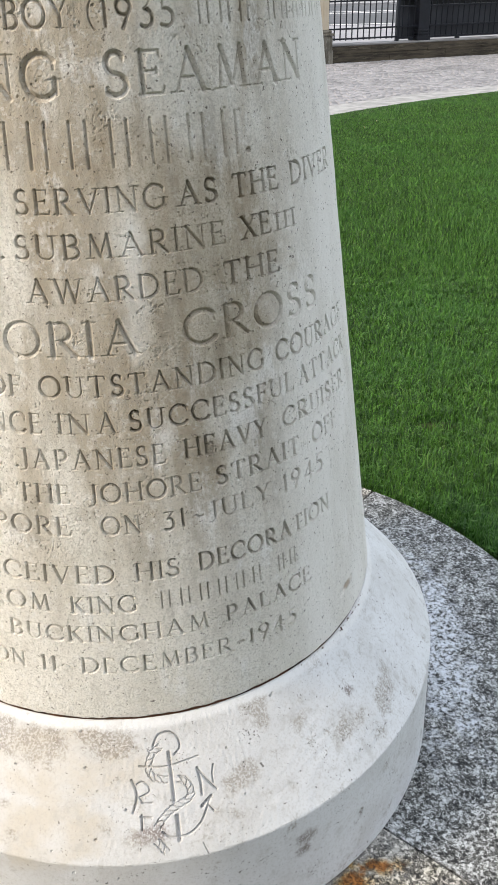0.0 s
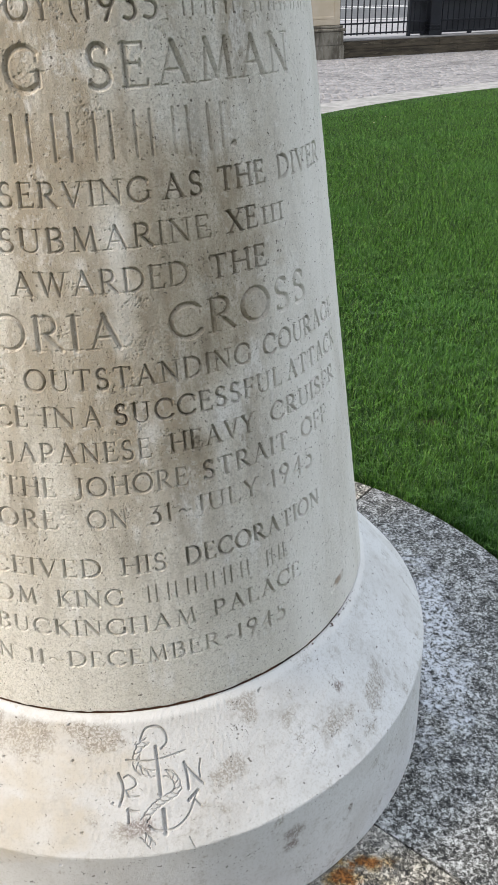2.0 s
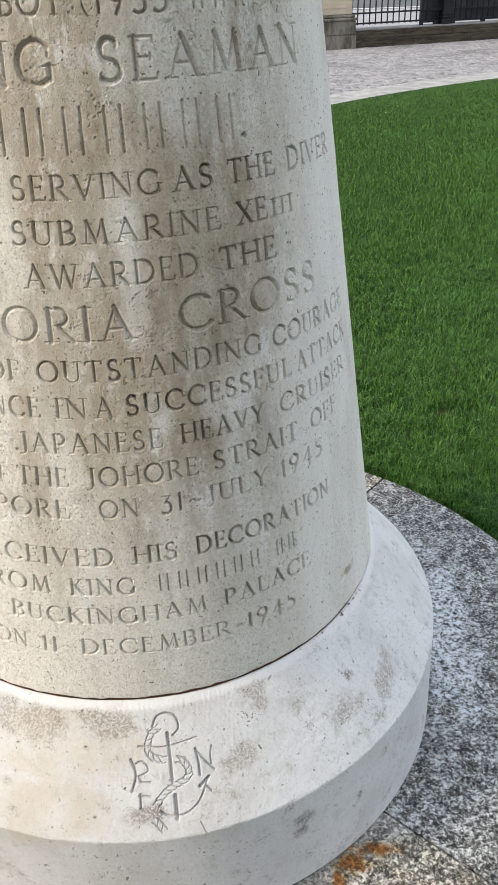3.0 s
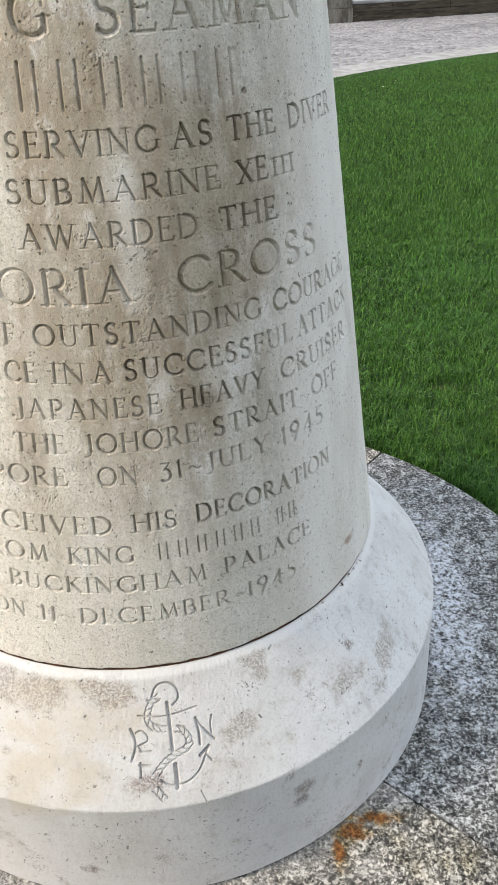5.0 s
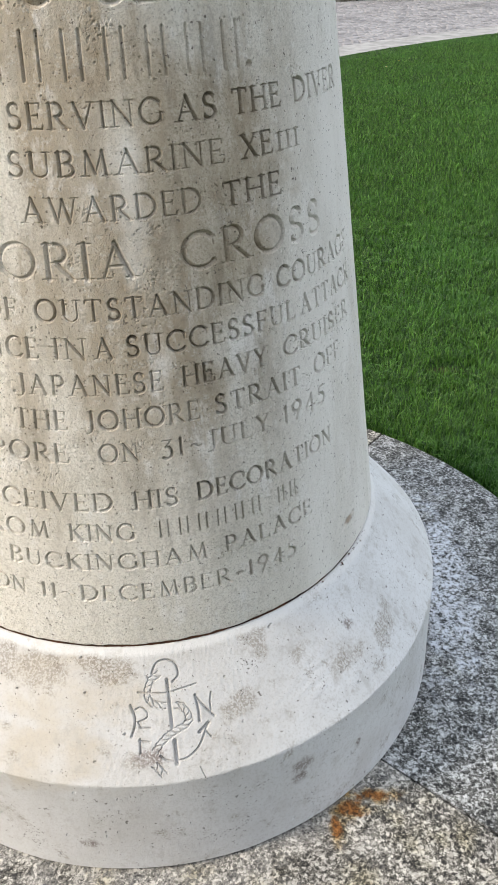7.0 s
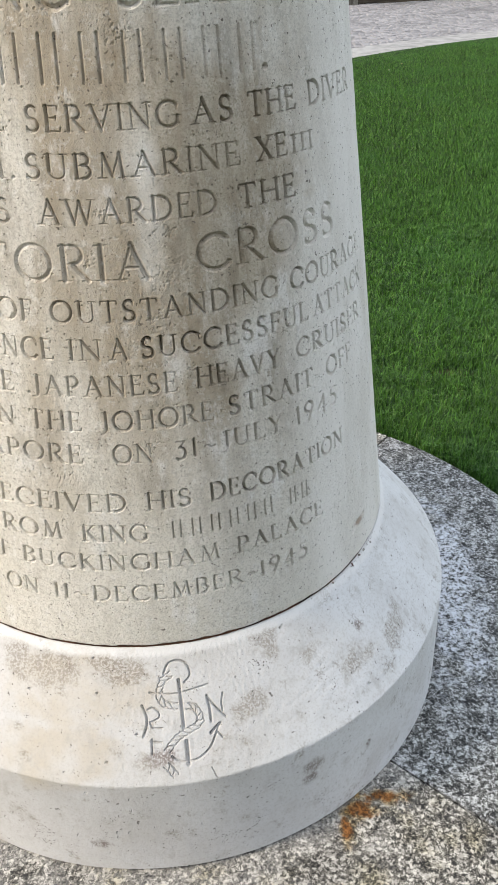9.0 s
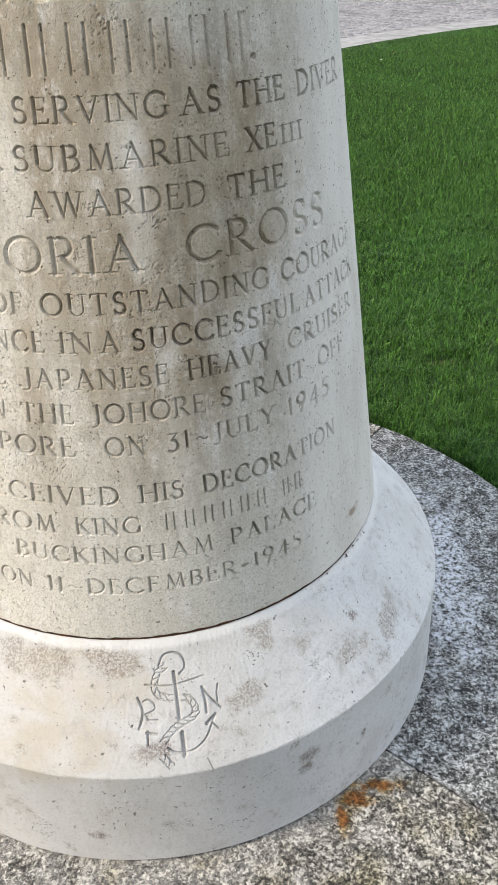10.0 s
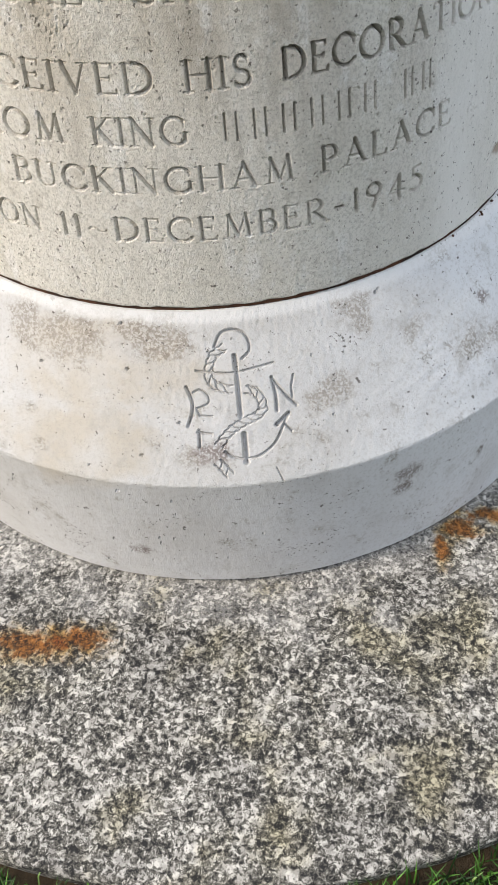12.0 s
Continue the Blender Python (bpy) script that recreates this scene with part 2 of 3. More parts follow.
def lawn_soil():
    m = Nodes("lawn", 0.95)
    c = m.mix(m.noise(260, 4, 0.7), (0.005, 0.016, 0.003), (0.022, 0.060, 0.010))
    c = m.mix(m.calc("MULTIPLY", m.span(m.noise(1.3, 4), 0.45, 0.7), 0.12), c, (0.04, 0.10, 0.012))
    c = m.mix(m.calc("MULTIPLY", m.blot((0.885, 1.235, 0), (0.11, 0.05, 1), 1.0, 20), 0.8), c, (0.075, 0.055, 0.032))
    rim = m.span(m.calc("ADD", m.near((0, 0, 0), (1.0, 1.0, 1000.0)), m.calc("MULTIPLY", m.noise(30, 3), 0.05)), 1.02, 1.055, 1.0, 0.0)
    c = m.mix(m.calc("MULTIPLY", rim, 0.85), c, m.mix(m.noise(150, 3), (0.045, 0.028, 0.016), (0.11, 0.07, 0.045)))
    m.color(c)
    m.bump(m.noise(300, 4, 0.7), 0.8, 0.02)
    return m.material


def plain(name, a, b, scale, rough=0.85, metal=0.0, relief=0.3, fine=8.0, distance=0.003):
    m = Nodes(name, rough, metal)
    c = m.mix(m.span(m.noise(scale, 4), 0.3, 0.7), a, b)
    c = m.mix(m.calc("MULTIPLY", m.noise(scale * fine, 3), 0.35), c, tuple(v * 0.6 for v in a))
    m.color(c)
    m.bump(m.noise(scale * fine, 3), relief, distance)
    return m.material


def weathered(name, dark, mid, pale, stretch):
    """Rough old masonry with blotches drawn out one way."""
    m = Nodes(name, 0.9)
    c = m.mix(m.span(m.noise(1.0, 5, 0.65, stretch), 0.36, 0.62), dark, mid)
    c = m.mix(m.span(m.noise(2.1, 5, 0.7, stretch, (3, 1, 5)), 0.55, 0.70), c, pale)
    c = m.mix(m.calc("MULTIPLY", m.noise(45, 4, 0.7), 0.5), c, tuple(v * 0.6 for v in dark))
    m.color(c)
    m.bump(m.noise(14, 5, 0.7), 0.7, 0.02)
    return m.material


def piece_stone(name, a, b, scale):
    m = Nodes(name, 0.85)
    info = m.node("ShaderNodeNewGeometry").outputs["Random Per Island"]
    c = m.mix(info, a, b)
    c = m.mix(m.calc("MULTIPLY", m.noise(scale, 4), 0.5), c, tuple(v * 0.6 for v in a))
    c = m.mix(m.calc("MULTIPLY", m.span(m.noise(0.9, 5, 0.65), 0.5, 0.68), 0.6), c, tuple(v * 0.45 for v in a))
    m.color(c)
    m.bump(m.noise(scale * 3, 3), 0.3, 0.004)
    return m.material


SHAFT, PLINTH = shaft_stone(), plinth_stone()
# the second is the same granite, cooled and darkened to paint shade
GRANITE, SHADED_GRANITE = granite("speckled_granite", 0.85, (1.0, 0.98, 0.93)), granite("shaded_granite", 0.15, (0.90, 0.95, 1.0))
BLADES, LAWN = grass_blades(), lawn_soil()
JOINT = plain("rusty_joint", (0.03, 0.02, 0.015), (0.11, 0.045, 0.02), 30)
MORTAR = plain("joint_mortar", (0.10, 0.09, 0.08), (0.17, 0.15, 0.13), 40)
SETTS = piece_stone("granite_setts", (0.23, 0.23, 0.24), (0.375, 0.37, 0.38), 14)
BED = plain("sett_bed", (0.24, 0.23, 0.23), (0.32, 0.31, 0.31), 3)
KERB = plain("kerb_stone", (0.24, 0.24, 0.235), (0.40, 0.395, 0.39), 7)
WALL = weathered("sooty_sandstone", (0.030, 0.025, 0.018), (0.10, 0.082, 0.058), (0.19, 0.165, 0.12), (1.6, 1.6, 14))
COPE = plain("coping_stone", (0.22, 0.215, 0.21), (0.32, 0.31, 0.305), 3)
PIER_LOW = weathered("weathered_pier_stone", (0.10, 0.09, 0.07), (0.27, 0.25, 0.21), (0.34, 0.32, 0.28), (7, 7, 2.2))
PIER_HIGH = plain("clean_pier_sandstone", (0.50, 0.42, 0.31), (0.60, 0.52, 0.41), 3)
IRON = plain("black_iron_paint", (0.005, 0.006, 0.010), (0.010, 0.012, 0.018), 12, 0.55)
SHEET = plain("grey_sheet_steel", (0.030, 0.032, 0.038), (0.050, 0.052, 0.060), 2.2, 0.55)
DARK = plain("black_sheet", (0.006, 0.006, 0.007), (0.012, 0.012, 0.014), 3, 0.6)
PAVING = plain("pale_pavement", (0.26, 0.26, 0.275), (0.32, 0.32, 0.335), 1.2)
ASPHALT = plain("grey_asphalt", (0.075, 0.08, 0.088), (0.105, 0.11, 0.118), 0.5)
PAINT = plain("road_paint", (0.70, 0.70, 0.70), (0.80, 0.80, 0.80), 2)
PETAL = plain("white_petals", (0.75, 0.75, 0.74), (0.82, 0.82, 0.80), 60)
YELLOW = plain("yellow_florets", (0.60, 0.42, 0.04), (0.70, 0.50, 0.06), 90)
SOIL = plain("town_ground", (0.20, 0.20, 0.20), (0.28, 0.28, 0.28), 0.4)


# ---- mesh tools ----
def part(name, bm, material, parent=None, label=""):
    me = bpy.data.meshes.new(name)
    bm.to_mesh(me)
    bm.free()
    me.materials.append(material)
    ob = new(name, me)
    ob.parent = parent
    return tagged(ob, label)


def raw(name, verts, faces, material, parent=None, smooth=False):
    """A mesh from numpy arrays; faces all have the same number of corners."""
    me = bpy.data.meshes.new(name)
    verts, faces = np.asarray(verts, dtype=np.float32), np.asarray(faces, dtype=np.int32)
    n, k = faces.shape
    me.vertices.add(len(verts))
    me.vertices.foreach_set("co", verts.ravel())
    me.loops.add(n * k)
    me.loops.foreach_set("vertex_index", faces.ravel())
    me.polygons.add(n)
    me.polygons.foreach_set("loop_start", np.arange(0, n * k, k, dtype=np.int32))
    me.polygons.foreach_set("use_smooth", np.full(n, smooth))
    me.update(calc_edges=True)
    me.validate()
    me.materials.append(material)
    ob = new(name, me)
    ob.parent = parent
    return ob


def box(bm, lo, hi, m=None, bevel=0.0):
    """A box between two corners, bevelled, moved by m."""
    made = bmesh.ops.create_cube(bm, size=1.0)["verts"]
    size = [b - a for a, b in zip(lo, hi)]
    mid = [(a + b) / 2 for a, b in zip(lo, hi)]
    bmesh.ops.transform(bm, matrix=Matrix.Translation(mid) @ Matrix.Diagonal((*size, 1)), verts=made)
    if bevel:
        edges = list({e for v in made for e in v.link_edges})
        out = bmesh.ops.bevel(bm, geom=edges, offset=bevel, segments=2, profile=0.5, affect="EDGES")
        made = list({v for f in out["faces"] for v in f.verts} | {v for v in made if v.is_valid})
    if m is not None:
        bmesh.ops.transform(bm, matrix=m, verts=made)
    return bm


def ring(r0, r1, z0, z1, a0, a1, steps, cx=0.0, cy=0.0, bevel=0.0):
    """A closed block between two radii and two angles (degrees from -y towards +x), with a worn upper outer edge."""
    bm = bmesh.new()
    loops = []
    for i in range(steps + 1):
        a = radians(a0 + (a1 - a0) * i / steps)
        profile = [(r0, z0), (r1, z0), (r1, z1 - bevel), (r1 - bevel * 0.4, z1 - bevel * 0.35), (r1 - bevel, z1), (r0, z1)]
        loops.append([bm.verts.new((cx + r * math.sin(a), cy - r * math.cos(a), z)) for r, z in profile])
    for p, q in zip(loops, loops[1:]):
        for j in range(6):
            bm.faces.new((p[j], q[j], q[(j + 1) % 6], p[(j + 1) % 6]))
    bm.faces.new(loops[0])
    bm.faces.new(loops[-1][::-1])
    bmesh.ops.remove_doubles(bm, verts=bm.verts, dist=1e-6)
    bmesh.ops.recalc_face_normals(bm, faces=bm.faces)
    return bm


# ---- carving: an alphabet of cut capitals, cap height 1 ----
# l x0 y0 x1 y1 w: line; a cx cy rx ry from to w: arc; s x y: serif; w: K thick, N thin
STEM = "l .08 0 .08 1 K;"
GLYPHS = {
    "A": (0.84, "l .42 1 .08 0 N;l .41 1 .76 0 K;l .2 .34 .64 .34 N;s .08 0;s .76 0"),
    "B": (0.60, STEM + "l 0 1 .3 1 N;a .3 .77 .21 .23 90 -90 K;l .08 .53 .3 .53 N;a .3 .265 .27 .265 90 -90 K;l 0 0 .3 0 N"),
    "C": (0.80, "a .46 .5 .44 .51 42 318 K;l .79 .84 .79 .66 N;l .79 .16 .74 .2 N"),
    "D": (0.80, STEM + "l 0 1 .3 1 N;l 0 0 .3 0 N;a .3 .5 .47 .5 90 -90 K"),
    "E": (0.56, STEM + "l 0 1 .5 1 N;l 0 0 .55 0 N;l .08 .53 .42 .53 N;l .5 1 .51 .86 N;l .55 0 .58 .15 N;l .42 .6 .42 .46 N"),
    "F": (0.52, STEM + "l 0 1 .5 1 N;l .08 .53 .42 .53 N;l .5 1 .51 .86 N;l .42 .6 .42 .46 N;s .08 0"),
    "G": (0.84, "a .46 .5 .44 .51 42 318 K;l .8 .42 .8 .12 K;s .8 .43;l .79 .84 .79 .68 N"),
    "H": (0.80, STEM + "l .72 0 .72 1 K;l .08 .52 .72 .52 N;s .08 0;s .08 1;s .72 0;s .72 1"),
    "I": (0.16, STEM + "s .08 0;s .08 1"),
    "J": (0.36, "l .27 1 .27 .06 K;a .06 .06 .21 .2 0 -110 N;s .27 1"),
    "K": (0.70, STEM + "l .08 .42 .58 1 N;l .24 .6 .66 0 K;s .08 0;s .08 1;s .58 1;s .68 0"),
    "L": (0.55, STEM + "l 0 0 .52 0 N;l .52 0 .55 .16 N;s .08 1"),
    "M": (0.96, "l .12 0 .2 1 N;l .2 1 .48 .08 K;l .48 .08 .77 1 N;l .77 1 .86 0 K;s .12 0;s .86 0"),
    "N": (0.82, "l .1 0 .1 1 N;l .08 1 .72 0 K;l .72 0 .72 1 N;s .1 0;s .72 1;s .05 1"),
    "O": (0.92, "a .46 .5 .44 .51 0 360 K"),
    "P": (0.58, STEM + "l 0 1 .28 1 N;a .28 .73 .26 .27 90 -90 K;l .08 .46 .28 .46 N;s .08 0"),
    "R": (0.68, STEM + "l 0 1 .28 1 N;a .28 .74 .25 .26 90 -90 K;l .08 .48 .28 .48 N;l .28 .48 .66 0 K;s .08 0;s .66 0"),
    "S": (0.52, "a .26 .75 .20 .25 40 270 K;a .24 .25 .24 .25 90 -140 K;l .43 .95 .43 .8 N;l .04 .2 .04 .04 N"),
    "T": (0.70, "l .35 0 .35 1 K;l .02 1 .68 1 N;l .02 1 0 .86 N;l .68 1 .7 .86 N;s .35 0"),
    "U": (0.76, "l .1 1 .1 .3 K;a .38 .3 .28 .3 180 360 N;l .66 .3 .66 1 N;s .1 1;s .66 1"),
    "V": (0.78, "l .06 1 .39 0 K;l .39 0 .72 1 N;s .06 1;s .72 1"),
    "W": (1.10, "l .06 1 .32 0 K;l .32 0 .55 .95 N;l .55 .95 .8 0 K;l .8 0 1.05 1 N;s .06 1;s 1.05 1"),
    "X": (0.72, "l .06 1 .66 0 K;l .06 0 .66 1 N;s .06 1;s .66 1;s .06 0;s .66 0"),
    "Y": (0.72, "l .06 1 .36 .48 K;l .36 .48 .66 1 N;l .36 .48 .36 0 K;s .06 1;s .66 1;s .36 0"),
    "1": (0.24, "l .12 0 .12 .95 K;l .12 .95 .02 .86 N"),
    "3": (0.48, "l .05 .93 .42 .93 N;l .42 .93 .2 .58 N;a .2 .25 .24 .33 90 -130 K"),
    "4": (0.60, "l .42 -.12 .42 .92 K;l .42 .92 .03 .2 N;l .03 .2 .6 .2 N"),
    "5": (0.46, "l .12 .95 .42 .98 N;l .12 .95 .09 .56 N;a .18 .25 .26 .32 105 -130 K"),
    "9": (0.52, "a .26 .68 .23 .29 0 360 K;l .49 .66 .2 -.08 K"),
    "(": (0.22, "a .5 .45 .45 .72 130 230 N"),
    "~": (0.62, "a .2 .40 .12 .09 180 0 N;a .44 .41 .12 .09 180 360 N"),
    ".": (0.12, "l .05 .05 .07 .05 K"),
    "-": (0.30, "l .06 .42 .24 .42 K"),
    "|": (0.66, "l .14 0 .14 1 N;l .50 0 .50 1 N"),
}


def glyph_strokes(ch):
    """Polylines and half widths (of the cap height) of a letter."""
    for item in GLYPHS[ch][1].split(";"):
        f = item.split()
        if f[0] == "s":
            x, y = float(f[1]), float(f[2])
            yield [(x - 0.15, y), (x + 0.15, y)], 0.038
            continue
        half = 0.090 if f[-1] == "K" else 0.052
        v = [float(q) for q in f[1:-1]]
        if f[0] == "l":
            yield [(v[0], v[1]), (v[2], v[3])], half
        else:
            n = max(6, int(abs(v[5] - v[4]) / 18))
            angles = [radians(v[4] + (v[5] - v[4]) * i / n) for i in range(n + 1)]
            yield [(v[0] + v[2] * math.cos(a), v[1] + v[3] * math.sin(a)) for a in angles], half


class Surface:
    """A stone of revolution with a fine grid, into which strokes and pits are cut."""

    def __init__(self, thetas, along, radius, height, normal):
        self.th, self.s = np.asarray(thetas), np.asarray(along)
        self.r, self.z, self.n = radius, height, normal
        self.depth = np.zeros((len(along), len(thetas)))

    def window(self, t0, t1, s0, s1):
        a, b = np.searchsorted(self.th, (t0, t1))
        c, d = np.searchsorted(self.s, (s0, s1))
        return a, b, c, d

    def stroke(self, points, half, steep=1.0, keep=0.0):
        """Cut a V along points (theta in radians, place along the profile); keep: half width of a flat floor."""
        for (t0, s0), (t1, s1) in zip(points, points[1:]):
            sm = (s0 + s1) / 2
            r = float(np.interp(sm, self.s, self.r))
            pad = half * 1.2
            a, b, c, d = self.window(min(t0, t1) - pad / r, max(t0, t1) + pad / r, min(s0, s1) - pad, max(s0, s1) + pad)
            if b <= a or d <= c:
                continue
            X = (self.th[a:b][None, :] - t0) * r
            Y = self.s[c:d][:, None] - s0
            ux, uy = (t1 - t0) * r, s1 - s0
            q = ux * ux + uy * uy + 1e-12
            k = np.clip((X * ux + Y * uy) / q, 0, 1)
            far = np.hypot(X - k * ux, Y - k * uy)
            cut = np.minimum(np.maximum(half - far, 0), half - keep) * steep
            self.depth[c:d, a:b] = np.maximum(self.depth[c:d, a:b], cut)

    def pit(self, t, s, rad, deep):
        r = float(np.interp(s, self.s, self.r))
        a, b, c, d = self.window(t - rad / r, t + rad / r, s - rad, s + rad)
        if b > a and d > c:
            far = np.hypot((self.th[a:b][None, :] - t) * r, self.s[c:d][:, None] - s) / rad
            self.depth[c:d, a:b] = np.maximum(self.depth[c:d, a:b], deep * np.maximum(1 - far * far, 0))

    def word(self, text, from_deg, to_deg, s, cap):
        """A word between two angles on the line at s; large letters are cut flatter."""
        steep = 1.25 if cap > 0.035 else 1.9
        steep *= 1 + (0.3 if cap > 0.035 else 1.5) * min(1.0, max(0.0, (from_deg + to_deg - 20) / 70))
        steep *= 1.3 if s < 0.65 else 1.0
        gap = 0.25
        r = float(np.interp(s, self.s, self.r))
        natural = sum(GLYPHS[ch][0] for ch in text) + gap * (len(text) - 1)
        scale = radians(to_deg - from_deg) * r / natural
        x = 0.0
        for ch in text:
            for points, half in glyph_strokes(ch):
                wob = random.uniform(0.92, 1.08)
                self.stroke([(radians(from_deg) + (x + px) * scale / r, s + py * cap) for px, py in points], half * cap * wob, steep)
            x += GLYPHS[ch][0] + gap

    def build(self, name, material, parent, relief=None):
        d = -self.depth if relief is None else relief - self.depth
        sn, cs = np.sin(self.th)[None, :], np.cos(self.th)[None, :]
        r = self.r[:, None] + self.n[:, :1] * d
        z = self.z[:, None] + self.n[:, 1:] * d
        v = np.stack([r * sn, -r * cs, z + 0 * sn], -1)
        rows, cols = d.shape
        i = np.arange(rows - 1)[:, None] * cols
        j = np.arange(cols)[None, :]
        k = (j + 1) % cols
        f = np.stack([i + j, i + k, i + cols + k, i + cols + j], -1).reshape(-1, 4)
        return raw(name, v.reshape(-1, 3), f, material, parent, False)


def spread(*stretches):
    """Grid lines: stretches of (from, to, step)."""
    out = [np.linspace(a, b, max(2, int(round((b - a) / st)) + 1))[:-1] for a, b, st in stretches]
    return np.concatenate(out + [[stretches[-1][1]]])


def soft_noise(rows, cols, seed, cell_r, cell_c):
    """Smooth random relief on a grid."""
    rng = np.random.RandomState(seed)
    g = rng.uniform(-1, 1, (rows // cell_r + 3, cols // cell_c + 3))
    y, x = np.arange(rows) / cell_r, np.arange(cols) / cell_c
    i, j = y.astype(int), x.astype(int)
    u, w = (y - i)[:, None], (x - j)[None, :]
    u, w = u * u * (3 - 2 * u), w * w * (3 - 2 * w)
    A, B = g[i][:, j], g[i][:, j + 1]
    C, D = g[i + 1][:, j], g[i + 1][:, j + 1]
    return (A * (1 - w) + B * w) * (1 - u) + (C * (1 - w) + D * w) * u


# ---- the memorial: tapered shaft on a sloped round plinth ----
R_SEAM, TAPER, Z_SEAM = 0.450, 0.1195, 0.3804
R_EDGE, Z_EDGE, R_FOOT = 0.5846, 0.2206, 0.5905
memorial = tagged(new("memorial"), "pale pitted limestone memorial with tapered inscribed shaft on round plinth", "memorial")


# height and cap height of the cut lines, from the lowest up
LINES = [(0.4715, 0.0265), (0.5270, 0.0265), (0.5775, 0.027), (0.6278, 0.0275), (0.7050, 0.0275), (0.7550, 0.0275), (0.8060, 0.0275), (0.8572, 0.0275),
         (0.9080, 0.0275), (0.9622, 0.0435), (1.0318, 0.0285), (1.0848, 0.0275), (1.1375, 0.0275), (1.1885, 0.05), (1.2640, 0.0445), (1.3345, 0.0275)]


def build_shaft():
    th = np.radians(spread((-180, -48, 2.0), (-48, -42, 1.0), (-42, 60, 0.12), (60, 84, 0.18), (84, 96, 1.0), (96, 180, 2.0))[:-1])
    stretches, low = [], Z_SEAM + 0.004
    for base, cap in LINES:
        stretches += [(low, base - 0.005, 0.0022), (base - 0.005, base + cap + 0.004, 0.00085)]
        low = base + cap + 0.004
    z = spread(*stretches, (low, 1.375, 0.0022), (1.375, 1.40, 0.005), (1.40, 1.88, 0.04), (1.88, 1.90, 0.005))
    r = R_SEAM - TAPER * (z - Z_SEAM)
    r[0] -= 0.002
    r[-4:] -= np.array([0.0004, 0.002, 0.006, 0.014])
    length = math.hypot(1, TAPER)
    n = np.tile([[1 / length, TAPER / length]], (len(z), 1))
    s = Surface(th, z, r, z, n)
    SMALL = 0.0275

    def line(base, cap, *words):
        for text, a, b in words:
            s.word(text, a, b, base, cap)

    line(1.3345, SMALL, ("ES", -13.9, -9.6), ("BOY", -6.2, 6.0), ("(1935", 9.4, 26.2), ("|||", 31, 44.6), ("||||||", 49.4, 76))
    line(1.2640, 0.0445, ("ING", -15.2, 2.6), ("SEAMAN", 11.6, 60.2))
    line(1.1885, 0.0500, ("||||||||", -20.3, 39.2), (".", 40.0, 41.0))
    line(1.1375, SMALL, ("LE", -19.4, -12.6), ("SERVING", -7.9, 20.8), ("AS", 23.6, 31.9), ("THE", 35.8, 47.9), ("DIVER", 52.5, 72.8))
    line(1.0848, SMALL, ("M.", -18.7, -11.2), ("SUBMARINE", -8.9, 32.6), ("XE", 37.0, 44.6))
    line(1.0848, 0.0215, ("III", 46.3, 52.6))
    line(1.0318, 0.0285, ("AS", -21.2, -13.4), ("AWARDED", -7.3, 26.9), ("THE", 31.9, 46.0))
    line(0.9622, 0.0435, ("VIC", -41.0, -23.6), ("T", -21.7, -14.8), ("ORIA", -13.1, 12.8), ("CROSS", 22.2, 58.4))
    line(0.9080, SMALL, ("ACT", -34.5, -21.9), ("OF", -18.3, -10.9), ("OUTSTANDING", -7.1, 39.2), ("COURAGE", 43.0, 72.3))
    line(0.8572, SMALL, ("ENDURANCE", -41.5, -7.6), ("IN", -4.2, 1.9), ("A", 3.6, 7.0), ("SUCCESSFUL", 9.7, 47.2), ("ATTACK", 49.2, 72.0))
    line(0.8060, SMALL, ("THE", -27.9, -16.9), (".", -13.8, -13.0), ("JAPANESE", -12.6, 15.8), ("HEAVY", 19.9, 38.4), ("CRUISER", 43.3, 69.2))
    line(0.7550, SMALL, ("O.", -31.0, -26.2), ("IN", -23.1, -17.4), ("THE", -13.9, -3.5), ("JOHORE", 0.4, 22.4), ("STRAIT", 26.0, 47.2), ("OFF", 52.1, 62.6))
    line(0.7050, SMALL, ("SINGAPORE", -39.8, -4.0), ("ON", 2.2, 9.8), ("31~JULY", 14.3, 37.8), ("1945", 41.6, 54.8))
    line(0.6278, SMALL, ("RECEIVED", -27.0, 3.6), ("HIS", 7.9, 16.4), ("DECORATION", 20.6, 56.0))
    line(0.5775, 0.0270, ("FROM", -26.3, -9.8), ("KING", -5.5, 7.2), ("||||||", 11.8, 34.3), ("||", 38.0, 43.6))
    line(0.5270, 0.0265, ("AT", -29.2, -22.8), ("BUCKINGHAM", -19.0, 21.3), ("PALACE", 25.3, 47.2))
    line(0.4715, 0.0265, ("ON", -23.8, -16.5), ("11", -12.9, -9.8), ("~", -9.0, -5.6), ("DECEMBER", -4.6, 25.6), ("-", 26.8, 28.6), ("1945", 29.8, 41.7))

    rng = random.Random(4)
    for _ in range(2600):
        rad = 0.0007 + 0.0009 * rng.random() ** 4
        s.pit(radians(rng.uniform(-42, 84)), rng.uniform(0.40, 1.37), rad, rad * 1.5)
    for k in range(14):
        s.pit(radians(25.3 + rng.gauss(0, 0.5)), 0.812 + rng.gauss(0, 0.006), rng.uniform(0.0012, 0.0026), 0.003)
    # clusters of small flaked holes
    for _ in range(130):
        a, h, wide = rng.uniform(-42, 80), rng.uniform(0.42, 1.36), rng.uniform(0.006, 0.022)
        for _ in range(rng.randint(5, 26)):
            rad = rng.uniform(0.0008, 0.0019)
            s.pit(radians(a + math.degrees(rng.gauss(0, wide) / 0.40)), h + rng.gauss(0, wide * 0.7), rad, rad * rng.uniform(0.5, 1.3))
